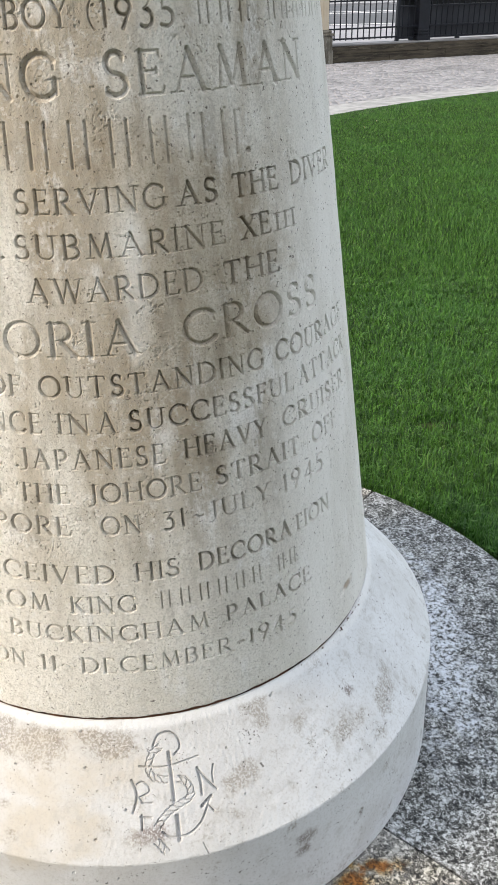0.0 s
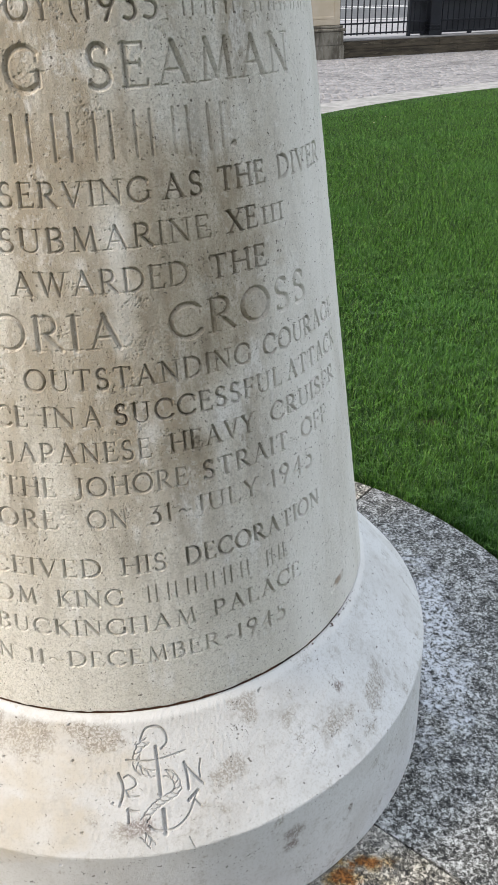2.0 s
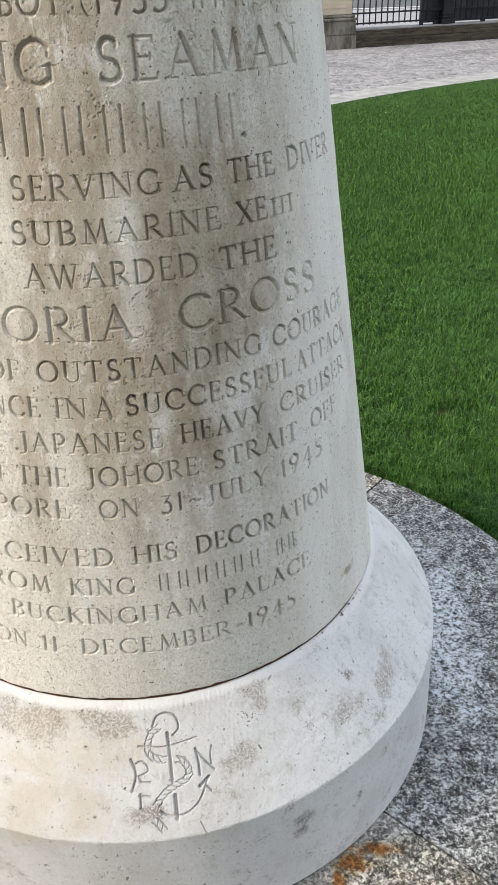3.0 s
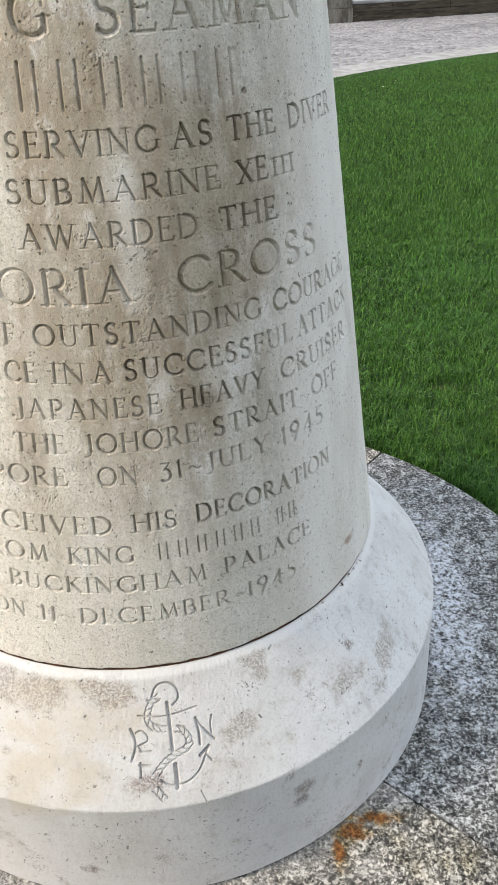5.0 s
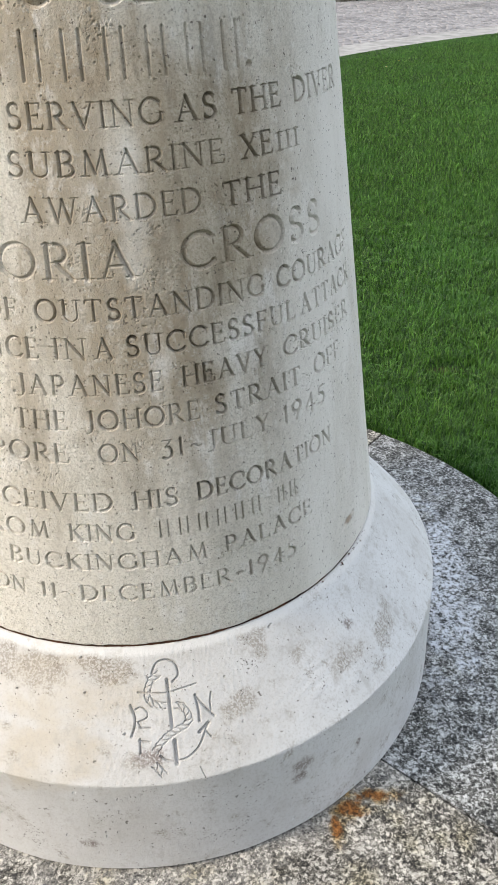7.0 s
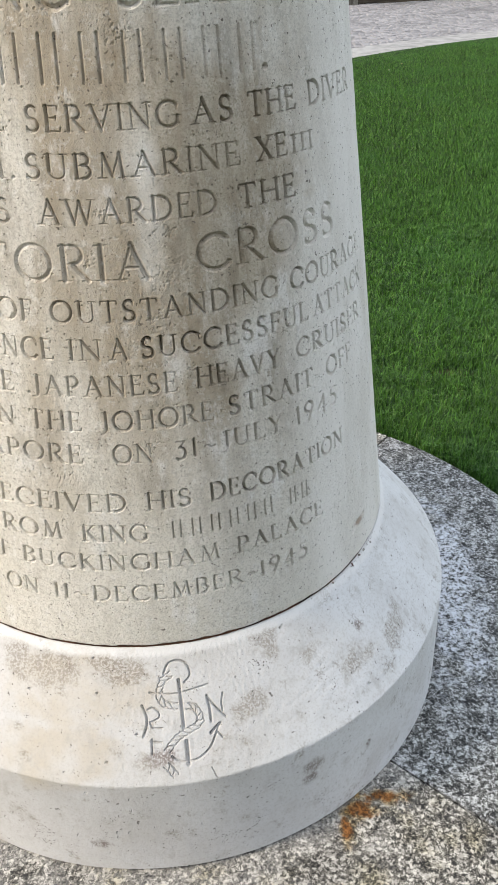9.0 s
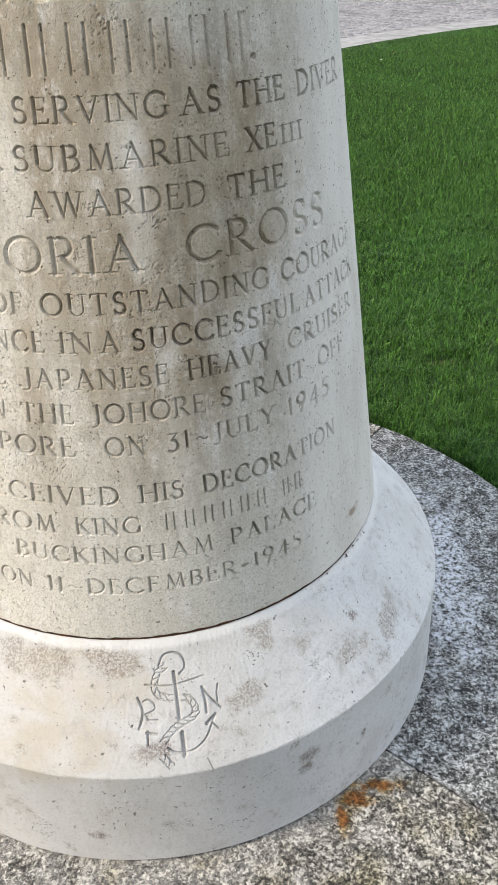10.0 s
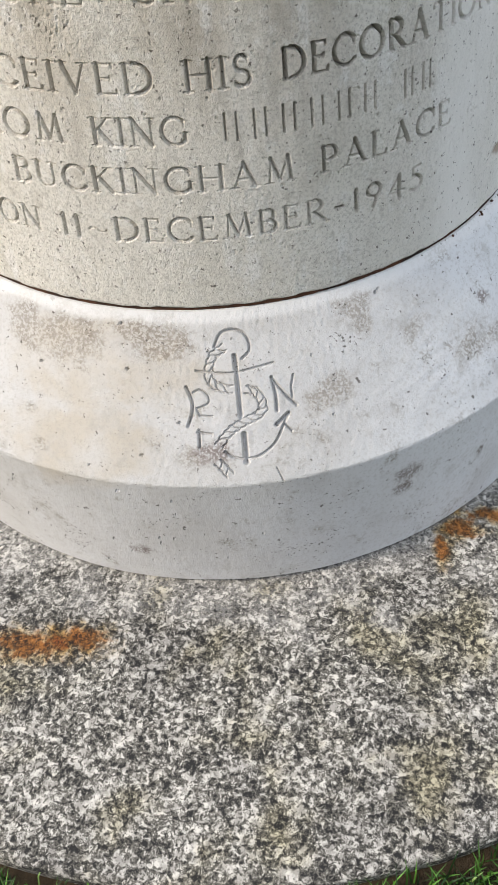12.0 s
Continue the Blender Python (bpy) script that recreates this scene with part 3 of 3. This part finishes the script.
    s.stroke([(radians(58.3), 0.441), (radians(60.8), 0.449), (radians(64.0), 0.453)], 0.005, 1.0)
    rows, cols = s.depth.shape
    rough = np.clip(soft_noise(rows, cols, 14, 70, 60) * 1.6, 0, 1)
    relief = 0.0004 * soft_noise(rows, cols, 3, 60, 70) + 0.00018 * soft_noise(rows, cols, 4, 9, 9) + 0.00035 * rough * soft_noise(rows, cols, 15, 4, 4)
    relief += 0.0025 * np.minimum(soft_noise(rows, cols, 8, 12, 14) - 0.55, 0.0) * (z < Z_SEAM + 0.008)[:, None] * 0.5
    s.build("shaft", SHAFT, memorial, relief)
    top = bmesh.new()
    bmesh.ops.create_circle(top, cap_ends=True, segments=96, radius=float(r[-1]) + 0.0005)
    bmesh.ops.translate(top, verts=top.verts, vec=(0, 0, 1.8995))
    part("shaft_top", top, SHAFT, memorial)


def build_plinth():
    th = np.radians(spread((-180, -64, 2.0), (-64, -2, 0.22), (-2, 26, 0.085), (26, 104, 0.22), (104, 180, 2.0))[:-1])
    slope = math.hypot(R_EDGE - R_SEAM, Z_SEAM - Z_EDGE)
    side = math.hypot(R_FOOT - R_EDGE, Z_EDGE)
    s = spread((-0.05, -0.004, 0.01), (-0.004, slope - 0.004, 0.0010), (slope - 0.004, slope + 0.006, 0.0005), (slope + 0.006, slope + side - 0.008, 0.004), (slope + side - 0.008, slope + side, 0.001))
    ux, uz = (R_EDGE - R_SEAM) / slope, (Z_EDGE - Z_SEAM) / slope
    vx, vz = (R_FOOT - R_EDGE) / side, -Z_EDGE / side
    r = np.where(s < 0, R_SEAM + s, np.where(s < slope, R_SEAM + s * ux, R_EDGE + (s - slope) * vx))
    z = np.where(s < 0, Z_SEAM, np.where(s < slope, Z_SEAM + s * uz, Z_EDGE + (s - slope) * vz))
    # worn arris and shadow gap at the foot
    r = r - np.clip((0.008 - z) / 0.004, 0, 1) * 0.013
    w = np.clip((s - slope + 0.002) / 0.004, 0, 1)
    worn = 0.0005 * (1 - np.abs(2 * w - 1))
    nx, nz = -uz * (1 - w) - vz * w, ux * (1 - w) + vx * w
    q = np.hypot(nx, nz)
    n = np.stack([nx / q, nz / q], 1)
    n[s < 0] = (0.0, 1.0)
    g = Surface(th, s, r, z, n)
    emblem(g)
    rng = random.Random(9)
    for _ in range(300):
        rad = 0.0009 + 0.0016 * rng.random() ** 4
        g.pit(radians(rng.uniform(-64, 104)), rng.uniform(0.01, slope + side), rad, rad * 2.0)
    g.pit(radians(43.2), slope + Z_EDGE - 0.128, 0.006, 0.004)
    g.pit(radians(30.4), slope + Z_EDGE - 0.138, 0.009, 0.003)
    rows, cols = g.depth.shape
    relief = 0.0006 * soft_noise(rows, cols, 5, 40, 60) + 0.0003 * soft_noise(rows, cols, 6, 7, 6) * (s < slope)[:, None] - worn[:, None] * (1 + 0.5 * soft_noise(rows, cols, 7, 5, 22))
    # draw the profile upwards, so that its outside is the front
    g.s, g.r, g.z, g.n, g.depth, relief = g.s[::-1], g.r[::-1], g.z[::-1], g.n[::-1], g.depth[::-1], relief[::-1]
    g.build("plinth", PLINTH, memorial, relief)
    bed = ring(0.30, R_SEAM - 0.0030, Z_SEAM - 0.004, Z_SEAM + 0.0055, 0, 360, 128)
    part("bed_joint", bed, JOINT, memorial, "thin dark rust-stained joint under the shaft")
    rng = random.Random(21)
    bm = bmesh.new()
    for _ in range(34):
        a = radians(min(80, max(18, rng.choice((65, 64, 62, 61, 46)) + rng.gauss(0, 3))))
        q = abs(rng.gauss(0, 0.0018)) + 0.0002
        rr, zz = R_SEAM + q * ux, Z_SEAM + q * uz
        size = (0.0005 + 0.0018 * rng.random() ** 3) * (1.0 if q < 0.006 else 0.5)
        m = Matrix.Translation((rr * math.sin(a), -rr * math.cos(a), zz + size * 0.2)) @ Matrix.Rotation(rng.uniform(0, 6.28), 4, "Z") @ Matrix.Diagonal((size, size * rng.uniform(0.6, 1.6), size * 0.8, 1))
        bmesh.ops.create_icosphere(bm, subdivisions=1, radius=1.0, matrix=m)
    tagged(part("dirt_crumbs", bm, JOINT, memorial), "dark brown mossy crumbs caught along the joint", kind="stuff")


def emblem(g):
    """A cut anchor with a twisted rope round it, between two initials."""

    def cut(half, *points, steep=2.4, keep=0.0):
        if len(points) > 3:
            # round the bends
            ends = [points[0], *points, points[-1]]
            bent = []
            for p0, p1, p2, p3 in zip(ends, ends[1:], ends[2:], ends[3:]):
                for u in (0.0, 0.25, 0.5, 0.75):
                    bent.append(tuple(0.5 * (2 * b + (c - a) * u + (2 * a - 5 * b + 4 * c - d) * u * u + (3 * b - a - 3 * c + d) * u ** 3)
                                      for a, b, c, d in zip(p0, p1, p2, p3)))
            points = [*bent, points[-1]]
        g.stroke([(radians(t), q / 1000) for t, q in points], half / 1000, steep, keep / 1000)

    cut(2.3, (7.8, 41.2), (8.8, 26.3), (10.6, 22.9), (12.1, 28.4), (12.7, 41.1), (12.5, 50.7), (11.5, 57.4))
    cut(1.9, (5.1, 68.3), (7.5, 71.6), (10.1, 73.1), (12.8, 70.3), (15.7, 66.7))
    cut(3.6, (10.5, 53.7), (10.6, 79.5), (10.6, 103.0), (10.6, 125.3), keep=0.8)
    cut(4.4, (10.8, 147.3), (10.8, 164.4), (10.8, 180.7), keep=1.2)
    cut(2.7, (3.7, 87.8), (4.4, 104.0), (4.4, 117.7), (3.8, 134.6))
    cut(1.9, (4.6, 93.9), (5.5, 91.3), (6.4, 97.2), (6.6, 106.1), (5.8, 110.8), (4.9, 113.4))
    cut(1.9, (4.9, 113.4), (5.4, 122.2), (7.0, 123.2))
    cut(3.0, (15.2, 84.1), (15.4, 104.6), (15.3, 124.0))
    cut(2.6, (15.2, 85.3), (16.7, 106.9), (17.9, 121.1))
    cut(2.0, (18.1, 85.0), (17.6, 98.0), (17.5, 113.7))
    cut(2.3, (8.3, 166.4), (9.3, 174.0), (10.8, 177.0), (12.6, 174.3), (14.5, 162.0), (15.8, 143.3), (16.5, 132.0))
    cut(3.4, (16.7, 129.3), (15.0, 140.4))
    cut(2.2, (16.0, 140.0), (16.8, 151.1))
    cut(2.2, (5.0, 141.6), (6.8, 144.3))
    cut(2.4, (5.2, 139.1), (5.2, 160.2))
    cut(1.3, (14.3, 191.8), (14.9, 210.0))
    for rope in ([(9.2, 42.9), (7.6, 50.8), (6.9, 63.8), (6.8, 77.4), (7.5, 86.4), (8.8, 90.9), (9.9, 93.0)],
                 [(11.6, 93.7), (12.8, 97.4), (13.5, 107.6), (13.6, 119.6), (12.8, 126.7), (11.0, 132.4), (9.5, 139.6), (8.4, 149.0), (7.6, 159.1)],
                 [(7.3, 178.2), (8.1, 187.2), (8.7, 195.9)]):
        flat = [Vector((math.radians(t) * 510, q)) for t, q in rope]
        fine = []
        for p, q in zip(flat, flat[1:]):
            n = max(1, round((q - p).length / 2.0))
            fine += [p.lerp(q, i / n) for i in range(n)]
        fine.append(flat[-1])
        last = len(fine) - 1
        along = [(fine[min(i + 2, last)] - fine[max(i - 2, 0)]).normalized() for i in range(last + 1)]
        across = [Vector((-v.y, v.x)) for v in along]

        def back(v):
            return math.degrees(v.x / 510), v.y

        # outline, swelling a little at each strand
        for side in (-1, 1):
            cut(1.5, *[back(p + a * side * (4.6 + 0.6 * math.sin(i * 1.57 + side))) for i, (p, a) in enumerate(zip(fine, across))])
        for i in range(0, last - 5, 5):
            cut(1.4, *[back(fine[i + k] + across[i + k] * side) for k, side in ((0, -4.0), (2, -2.6), (4, 2.6), (5, 4.0))])


build_shaft()
build_plinth()

# ---- the round granite paving under it ----
granite_paving = tagged(new("granite_paving"), "round speckled grey granite paving with rust stains and thin joints", "paving", kind="structure")
for start, stop in ((51, 142.8), (142.8, 231), (231, 321), (321, 411)):
    # the right-hand slab takes the granite with shade put into its colour
    blue = start == 51
    part("paving_stone", ring(0.20, 0.978, -0.16, 0.0, start + 0.2, stop - 0.2, 48, bevel=0.008), SHADED_GRANITE if blue else GRANITE, granite_paving, "granite slab tinted bluish as in shade, with a lime bloom and painted sheen" if blue else "")
part("joint_bed", ring(0.21, 0.965, -0.16, -0.014, 0, 360, 96), MORTAR, granite_paving, "dark mortar in the joints")

# ---- lawn, kerb, path ----
LAWN_X, LAWN_Y, LAWN_R, Z_LAWN = 9.6, 0.5, 11.9, -0.034
Z_PATH = -0.06


def sheet(name, radius, z, material, cx, cy, label, category, steps=128):
    bm = bmesh.new()
    bmesh.ops.create_circle(bm, cap_ends=True, segments=steps, radius=radius)
    bmesh.ops.translate(bm, verts=bm.verts, vec=(cx, cy, z))
    return tagged(part(name, bm, material, None), label, category, kind="structure")


sheet("ground", 900, Z_PATH - 0.03, SOIL, 0, 0, "grey paved town ground reaching the horizon", "ground")
lawn = tagged(part("lawn", ring(0.0, LAWN_R, Z_PATH - 0.05, Z_LAWN, 0, 360, 160, LAWN_X, LAWN_Y), LAWN), "round mown green lawn with a small bare patch", "lawn", kind="structure")
for k in range(56):
    a = 360 / 56
    part("kerb_stone", ring(LAWN_R + 0.01, LAWN_R + 0.56, Z_PATH - 0.05, Z_LAWN - 0.004, k * a + 0.02, (k + 1) * a - 0.02, 6, LAWN_X, LAWN_Y, 0.008), KERB,
         bpy.data.objects.get("lawn_kerb") or tagged(new("lawn_kerb"), "pale smooth stone kerb round the lawn", "kerb", kind="structure"))


def lawn_grass():
    rng = np.random.RandomState(11)

    def fan(count, near, far, thin, grow):
        """Blades over a widening stretch of lawn, thinning out and broadening with the distance."""
        d = (near ** 0.5 + rng.uniform(0, 1, count) * (far ** 0.5 - near ** 0.5)) ** 2
        y = d - 1.35
        x = 0.10 + 0.07 * y + rng.uniform(0, 1, count) * (1.05 + 0.29 * y)
        return sown(np.stack([x, y], 1), 0.034 + 0.024 * np.clip((3.4 - d) / 1.4, 0, 1), thin + grow * d)

    def scatter(x0, x1, y0, y1, count, tall, wide):
        return sown(np.stack([rng.uniform(x0, x1, count), rng.uniform(y0, y1, count)], 1), tall, np.full(count, wide))

    def sown(p, tall, wide):
        count = len(p)
        keep = (np.hypot(p[:, 0], p[:, 1]) > 0.999 + 0.010 * rng.uniform(0, 1, count)) & (np.hypot(p[:, 0] - LAWN_X, p[:, 1] - LAWN_Y) < LAWN_R - 0.01)
        bare = np.hypot((p[:, 0] - 0.885) / 0.09, (p[:, 1] - 1.235) / 0.04)
        keep &= (bare > 1) | (rng.uniform(0, 1, count) < 0.3)
        return np.column_stack([p, np.broadcast_to(tall, count), wide])[keep]

    def rim(count, tall, wide):
        a, q = rng.uniform(-2.6, 0.9, count), 0.990 + 0.05 * rng.uniform(0, 1, count) ** 1.5
        keep = np.sin(a * 9) + np.sin(a * 23 + 1) + rng.uniform(-2, 2, count) > -0.6
        p = np.stack([q * np.cos(a), q * np.sin(a)], 1)[keep]
        return np.column_stack([p, np.full(len(p), tall), np.full(len(p), wide)])

    def blades(name, b, whole, label):
        """Bent blades of two pieces, or, far off, of one."""
        n = len(b)
        turn, lean = rng.uniform(0, 2 * np.pi, n), rng.uniform(0.1, 0.9, n)
        tuft = 1 + 0.22 * np.sin(b[:, 0] * 31 + 2 * np.sin(b[:, 1] * 17)) * np.sin(b[:, 1] * 27 + 2 * np.sin(b[:, 0] * 13))
        edge = np.clip((LAWN_R - np.hypot(b[:, 0] - LAWN_X, b[:, 1] - LAWN_Y)) / 0.5, 0.35, 1)
        tall = b[:, 2] * rng.uniform(0.5, 1.25, n) * tuft * edge
        wide = b[:, 3] * rng.uniform(0.7, 1.3, n)
        face = turn + rng.uniform(-0.6, 0.6, n) + np.pi / 2
        dx, dy = np.cos(turn) * lean * tall, np.sin(turn) * lean * tall
        side = np.column_stack([np.cos(face) * wide / 2, np.sin(face) * wide / 2, np.zeros(n)])
        base = np.column_stack([b[:, 0], b[:, 1], np.full(n, Z_LAWN - 0.002)])
        tip = base + np.column_stack([dx, dy, tall * (1 - 0.38 * lean)])
        if whole:
            v, o = np.stack([base - side, base + side, tip], 1).reshape(-1, 3), (np.arange(n) * 3)[:, None]
            f = o + [0, 1, 2]
        else:
            mid = base + np.column_stack([dx * 0.35, dy * 0.35, tall * 0.6])
            v, o = np.stack([base - side, base + side, mid + side * 0.8, mid - side * 0.8, tip], 1).reshape(-1, 3), (np.arange(n) * 5)[:, None]
            f = np.concatenate([o + [0, 1, 2], o + [0, 2, 3], o + [3, 2, 4]])
        tagged(raw(name, v, f, BLADES), label, "grass", kind="stuff")

    near = [fan(250000, 0.75, 4.2, 0.0006, 0.0006), scatter(-0.9, 0.9, -1.45, -0.6, 40000, 0.034, 0.0024), rim(5000, 0.038, 0.0022)]
    far = [fan(480000, 4.0, 12.3, 0.0032, 0.00035), scatter(-2.4, 8.0, -6.0, 9.0, 30000, 0.030, 0.008)]
    blades("grass", np.concatenate(near), False, "short dense green lawn grass with a few dry blades")
    blades("far_grass", np.concatenate(far), True, "short even green grass further out on the lawn")


lawn_grass()


def daisy():
    thing = tagged(new("daisy"), "tiny white daisy standing in the mown grass", "flower", "daisies in the lawn")
    bm = bmesh.new()
    bmesh.ops.create_cone(bm, cap_ends=True, segments=6, radius1=0.0012, radius2=0.001, depth=0.03)
    bmesh.ops.translate(bm, verts=bm.verts, vec=(0, 0, 0.015))
    part("stem", bm, BLADES, thing, "thin green stem")
    bm = bmesh.new()
    for k in range(12):
        a = k * math.pi / 6
        quad = [bm.verts.new((math.cos(a + d) * q, math.sin(a + d) * q, 0.031 + h)) for d, q, h in ((-0.2, 0.004, 0), (-0.16, 0.012, 0.002), (0.16, 0.012, 0.002), (0.2, 0.004, 0))]
        bm.faces.new(quad)
    part("petals", bm, PETAL, thing, "white ray petals")
    bm = bmesh.new()
    bmesh.ops.create_uvsphere(bm, u_segments=8, v_segments=5, radius=0.005)
    bmesh.ops.scale(bm, verts=bm.verts, vec=(1, 1, 0.5))
    bmesh.ops.translate(bm, verts=bm.verts, vec=(0, 0, 0.032))
    part("flower_centre", bm, YELLOW, thing, "yellow centre")
    return thing


first = daisy()
first.location = (1.597, 8.16, Z_LAWN)
copy_thing(first, pose(1.417, 7.76, Z_LAWN, 0, 0, 40))

# ---- low wall, pier, railings and gate along the far side of the path ----
WALL_POSE = pose(1.745, 15.65, Z_PATH, 0, 0, math.degrees(math.atan(0.378)))


def setts():
    """Small stone setts in rows between kerb and wall."""
    rng = np.random.RandomState(5)
    verts, faces = [], []
    y = -7.5
    while y < 0.0:
        d = rng.uniform(0.095, 0.115)
        x = -3.5 + rng.uniform(0, 0.1)
        while x < 5.5:
            w = rng.uniform(0.09, 0.14)
            c = WALL_POSE @ Vector((x + w / 2, y + d / 2, 0))
            if math.hypot(c.x - LAWN_X, c.y - LAWN_Y) > LAWN_R + 0.63 and c.x > -2:
                h = 0.007 + rng.uniform(-0.003, 0.004)
                k = len(verts)
                e, g = 0.004, 0.014
                for px, py, pz in ((e, e, -0.02), (w - e, e, -0.02), (w - e, d - e, -0.02), (e, d - e, -0.02),
                                   (g, g, h), (w - g, g, h), (w - g, d - g, h), (g, d - g, h)):
                    verts.append(WALL_POSE @ Vector((x + px, y + py, pz)))
                faces += [(k, k + 1, k + 5, k + 4), (k + 1, k + 2, k + 6, k + 5), (k + 2, k + 3, k + 7, k + 6), (k + 3, k, k + 4, k + 7), (k + 4, k + 5, k + 6, k + 7)]
            x += w
        y += d
    path = tagged(raw("path_setts", [tuple(v) for v in verts], faces, SETTS), "worn pale grey stone setts of the path", "path", kind="stuff")
    return path


def path_bed():
    bm = box(bmesh.new(), (-40, -16, -0.06), (60, 0.3, 0.0), WALL_POSE)
    tagged(part("path", bm, BED), "grey bed of the sett path", "path", kind="structure")


path_bed()
setts()


def on_wall(name, boxes, material, parent, bevel=0.006, label=""):
    bm = bmesh.new()
    for lo, hi in boxes:
        box(bm, lo, hi, None, bevel)
    return part(name, bm, material, parent, label)


low_wall = tagged(new("low_wall"), "low sooty brown sandstone wall in two courses with a pale coping", "wall", kind="structure")
low_wall.matrix_world = WALL_POSE
for course, (z0, z1) in enumerate(((0.0, 0.15), (0.154, 0.285))):
    x = 0.02 - 0.4 * course
    while x < 9:
        on_wall("wall_block", [((max(x, 0.02), 0.0 + 0.02 * course, z0), (x + 1.24, 0.36, z1))], WALL, low_wall)
        x += 1.245
on_wall("coping", [((0.02, 0.05, 0.288), (9.4, 0.42, 0.318))], COPE, low_wall, 0.008, "pale stone coping")

pier = tagged(new("gate_pier"), "square stone gate pier, weathered grey base below clean sandstone", "pier")
pier.matrix_world = WALL_POSE
on_wall("pier_base", [((-0.86, -0.06, 0.0), (0.02, 0.78, 0.24)), ((-0.85, -0.05, 0.245), (0.01, 0.77, 0.47))], PIER_LOW, pier, 0.006, "weathered grey-brown base blocks")
on_wall("pier_moulding", [((-0.88, -0.08, 0.475), (0.04, 0.80, 0.52)), ((-0.84, -0.04, 0.525), (0.0, 0.76, 0.57))], PIER_LOW, pier, 0.015)
on_wall("pier_shaft", [((-0.80, 0.0, 0.575), (-0.05, 0.72, 2.3))], PIER_HIGH, pier, 0.01, "clean buff sandstone shaft")

on_wall("pier_panel", [((-0.72, -0.012, 0.68), (-0.68, 0.0, 2.2)), ((-0.17, -0.012, 0.68), (-0.13, 0.0, 2.2)), ((-0.68, -0.012, 0.68), (-0.17, 0.0, 0.72))], PIER_HIGH, pier, 0.004, "raised panel border")

railing = tagged(new("railing"), "black painted iron railing on the low wall", "railing")
railing.matrix_world = WALL_POSE


def bar_mesh():
    bm = bmesh.new()
    bmesh.ops.create_cone(bm, cap_ends=True, segments=8, radius1=0.013, radius2=0.013, depth=1.25)
    bmesh.ops.translate(bm, verts=bm.verts, vec=(0, 0, 0.37 + 0.625))
    me = bpy.data.meshes.new("bar")
    bm.to_mesh(me)
    bm.free()
    me.materials.append(IRON)
    return me


BAR = bar_mesh()
for k in range(12):
    b = new("bar", BAR)
    b.parent = railing
    b.location = (0.045 + 0.124 * k, 0.22, 0)
for z in (0.385, 0.555, 1.02, 1.5):
    on_wall("rail", [((0.0, 0.195, z), (1.50, 0.245, z + 0.028))], IRON, railing, 0.003)
on_wall("end_post", [((1.49, 0.18, 0.318), (1.545, 0.26, 1.62))], IRON, railing, 0.004)

gate = tagged(new("gate"), "dark iron gate with bars before grey sheet steel", "gate")
gate.matrix_world = WALL_POSE
on_wall("gate_post", [((1.93, 0.12, 0.318), (2.16, 0.34, 2.0)), ((1.90, 0.09, 0.318), (2.19, 0.37, 0.40)), ((1.91, 0.10, 0.43), (2.18, 0.36, 0.455)), ((1.91, 0.10, 0.48), (2.18, 0.36, 0.505))], IRON, gate, 0.006, "stout square iron post with collars")
on_wall("sheet_panel", [((1.56, 0.30, 0.345), (1.92, 0.31, 0.90)), ((2.17, 0.30, 0.345), (8.8, 0.31, 0.90))], SHEET, gate, 0.002, "plain grey sheet steel panel")
# added sheet, standing in for whatever is dark behind the upper bars
on_wall("dark_fill", [((1.56, 0.30, 0.93), (1.92, 0.31, 1.9)), ((2.17, 0.30, 0.93), (8.8, 0.31, 1.9))], DARK, gate, 0.002, "flat black sheet standing in for the dark area above the panels")
for z in (0.36, 0.555, 0.90, 1.06):
    on_wall("rail", [((1.55, 0.20, z), (1.93, 0.25, z + 0.03)), ((2.16, 0.20, z), (8.8, 0.25, z + 0.03))], IRON, gate, 0.003)
for k in range(56):
    x = 1.63 + 0.124 * k
    if x < 1.9 or x > 2.2:
        b = new("bar", BAR)
        b.parent = gate
        b.location = (x, 0.225, 0)
for x in (1.80, 2.86, 4.3):
    on_wall("foot", [((x, 0.18, 0.318), (x + 0.06, 0.27, 0.37))], IRON, gate, 0.004)

# ---- street beyond ----
STREET = pose(1.745, 15.65, -0.09, 0, 0, 6)
street = tagged(part("pavement", box(bmesh.new(), (-60, 1.0, -0.1), (90, 14.0, 0.012), STREET), PAVING), "pale concrete pavement beyond the railing", "pavement", kind="structure")
tagged(part("road", box(bmesh.new(), (-60, 14.0, -0.1), (90, 36.0, 0.006), STREET), ASPHALT), "grey asphalt road", "road", kind="structure")


def strip(name, x0, x1, y, w, material, label):
    tagged(part(name, box(bmesh.new(), (x0, y, 0.0), (x1, y + w, 0.014), STREET), material), label, "road marking", kind="structure")


strip("road_line", -60, 90, 14.5, 0.25, PAINT, "white edge line painted on the road")
strip("road_line", -60, 90, 26.0, 0.4, PAINT, "white lane line painted on the road")
strip("road_line", 3.0, 12, 24.4, 0.35, PAINT, "short white line painted on the road")
tagged(part("far_pavement", box(bmesh.new(), (-60, 36.0, -0.1), (90, 44.0, 0.1), STREET), PAVING), "pale pavement across the road", "pavement", kind="structure")

# ---- unseen pale wall behind the viewpoint, added to hold back front skylight ----
tagged(part("unseen_south_wall", box(bmesh.new(), (-30, -2.0, -0.05), (30, 0.0, 12.0), pose(6.0, -22.0, Z_PATH, 0, 0, 8)), COPE), "unseen plain pale wall added to hold back skylight from the front", "wall", kind="structure")
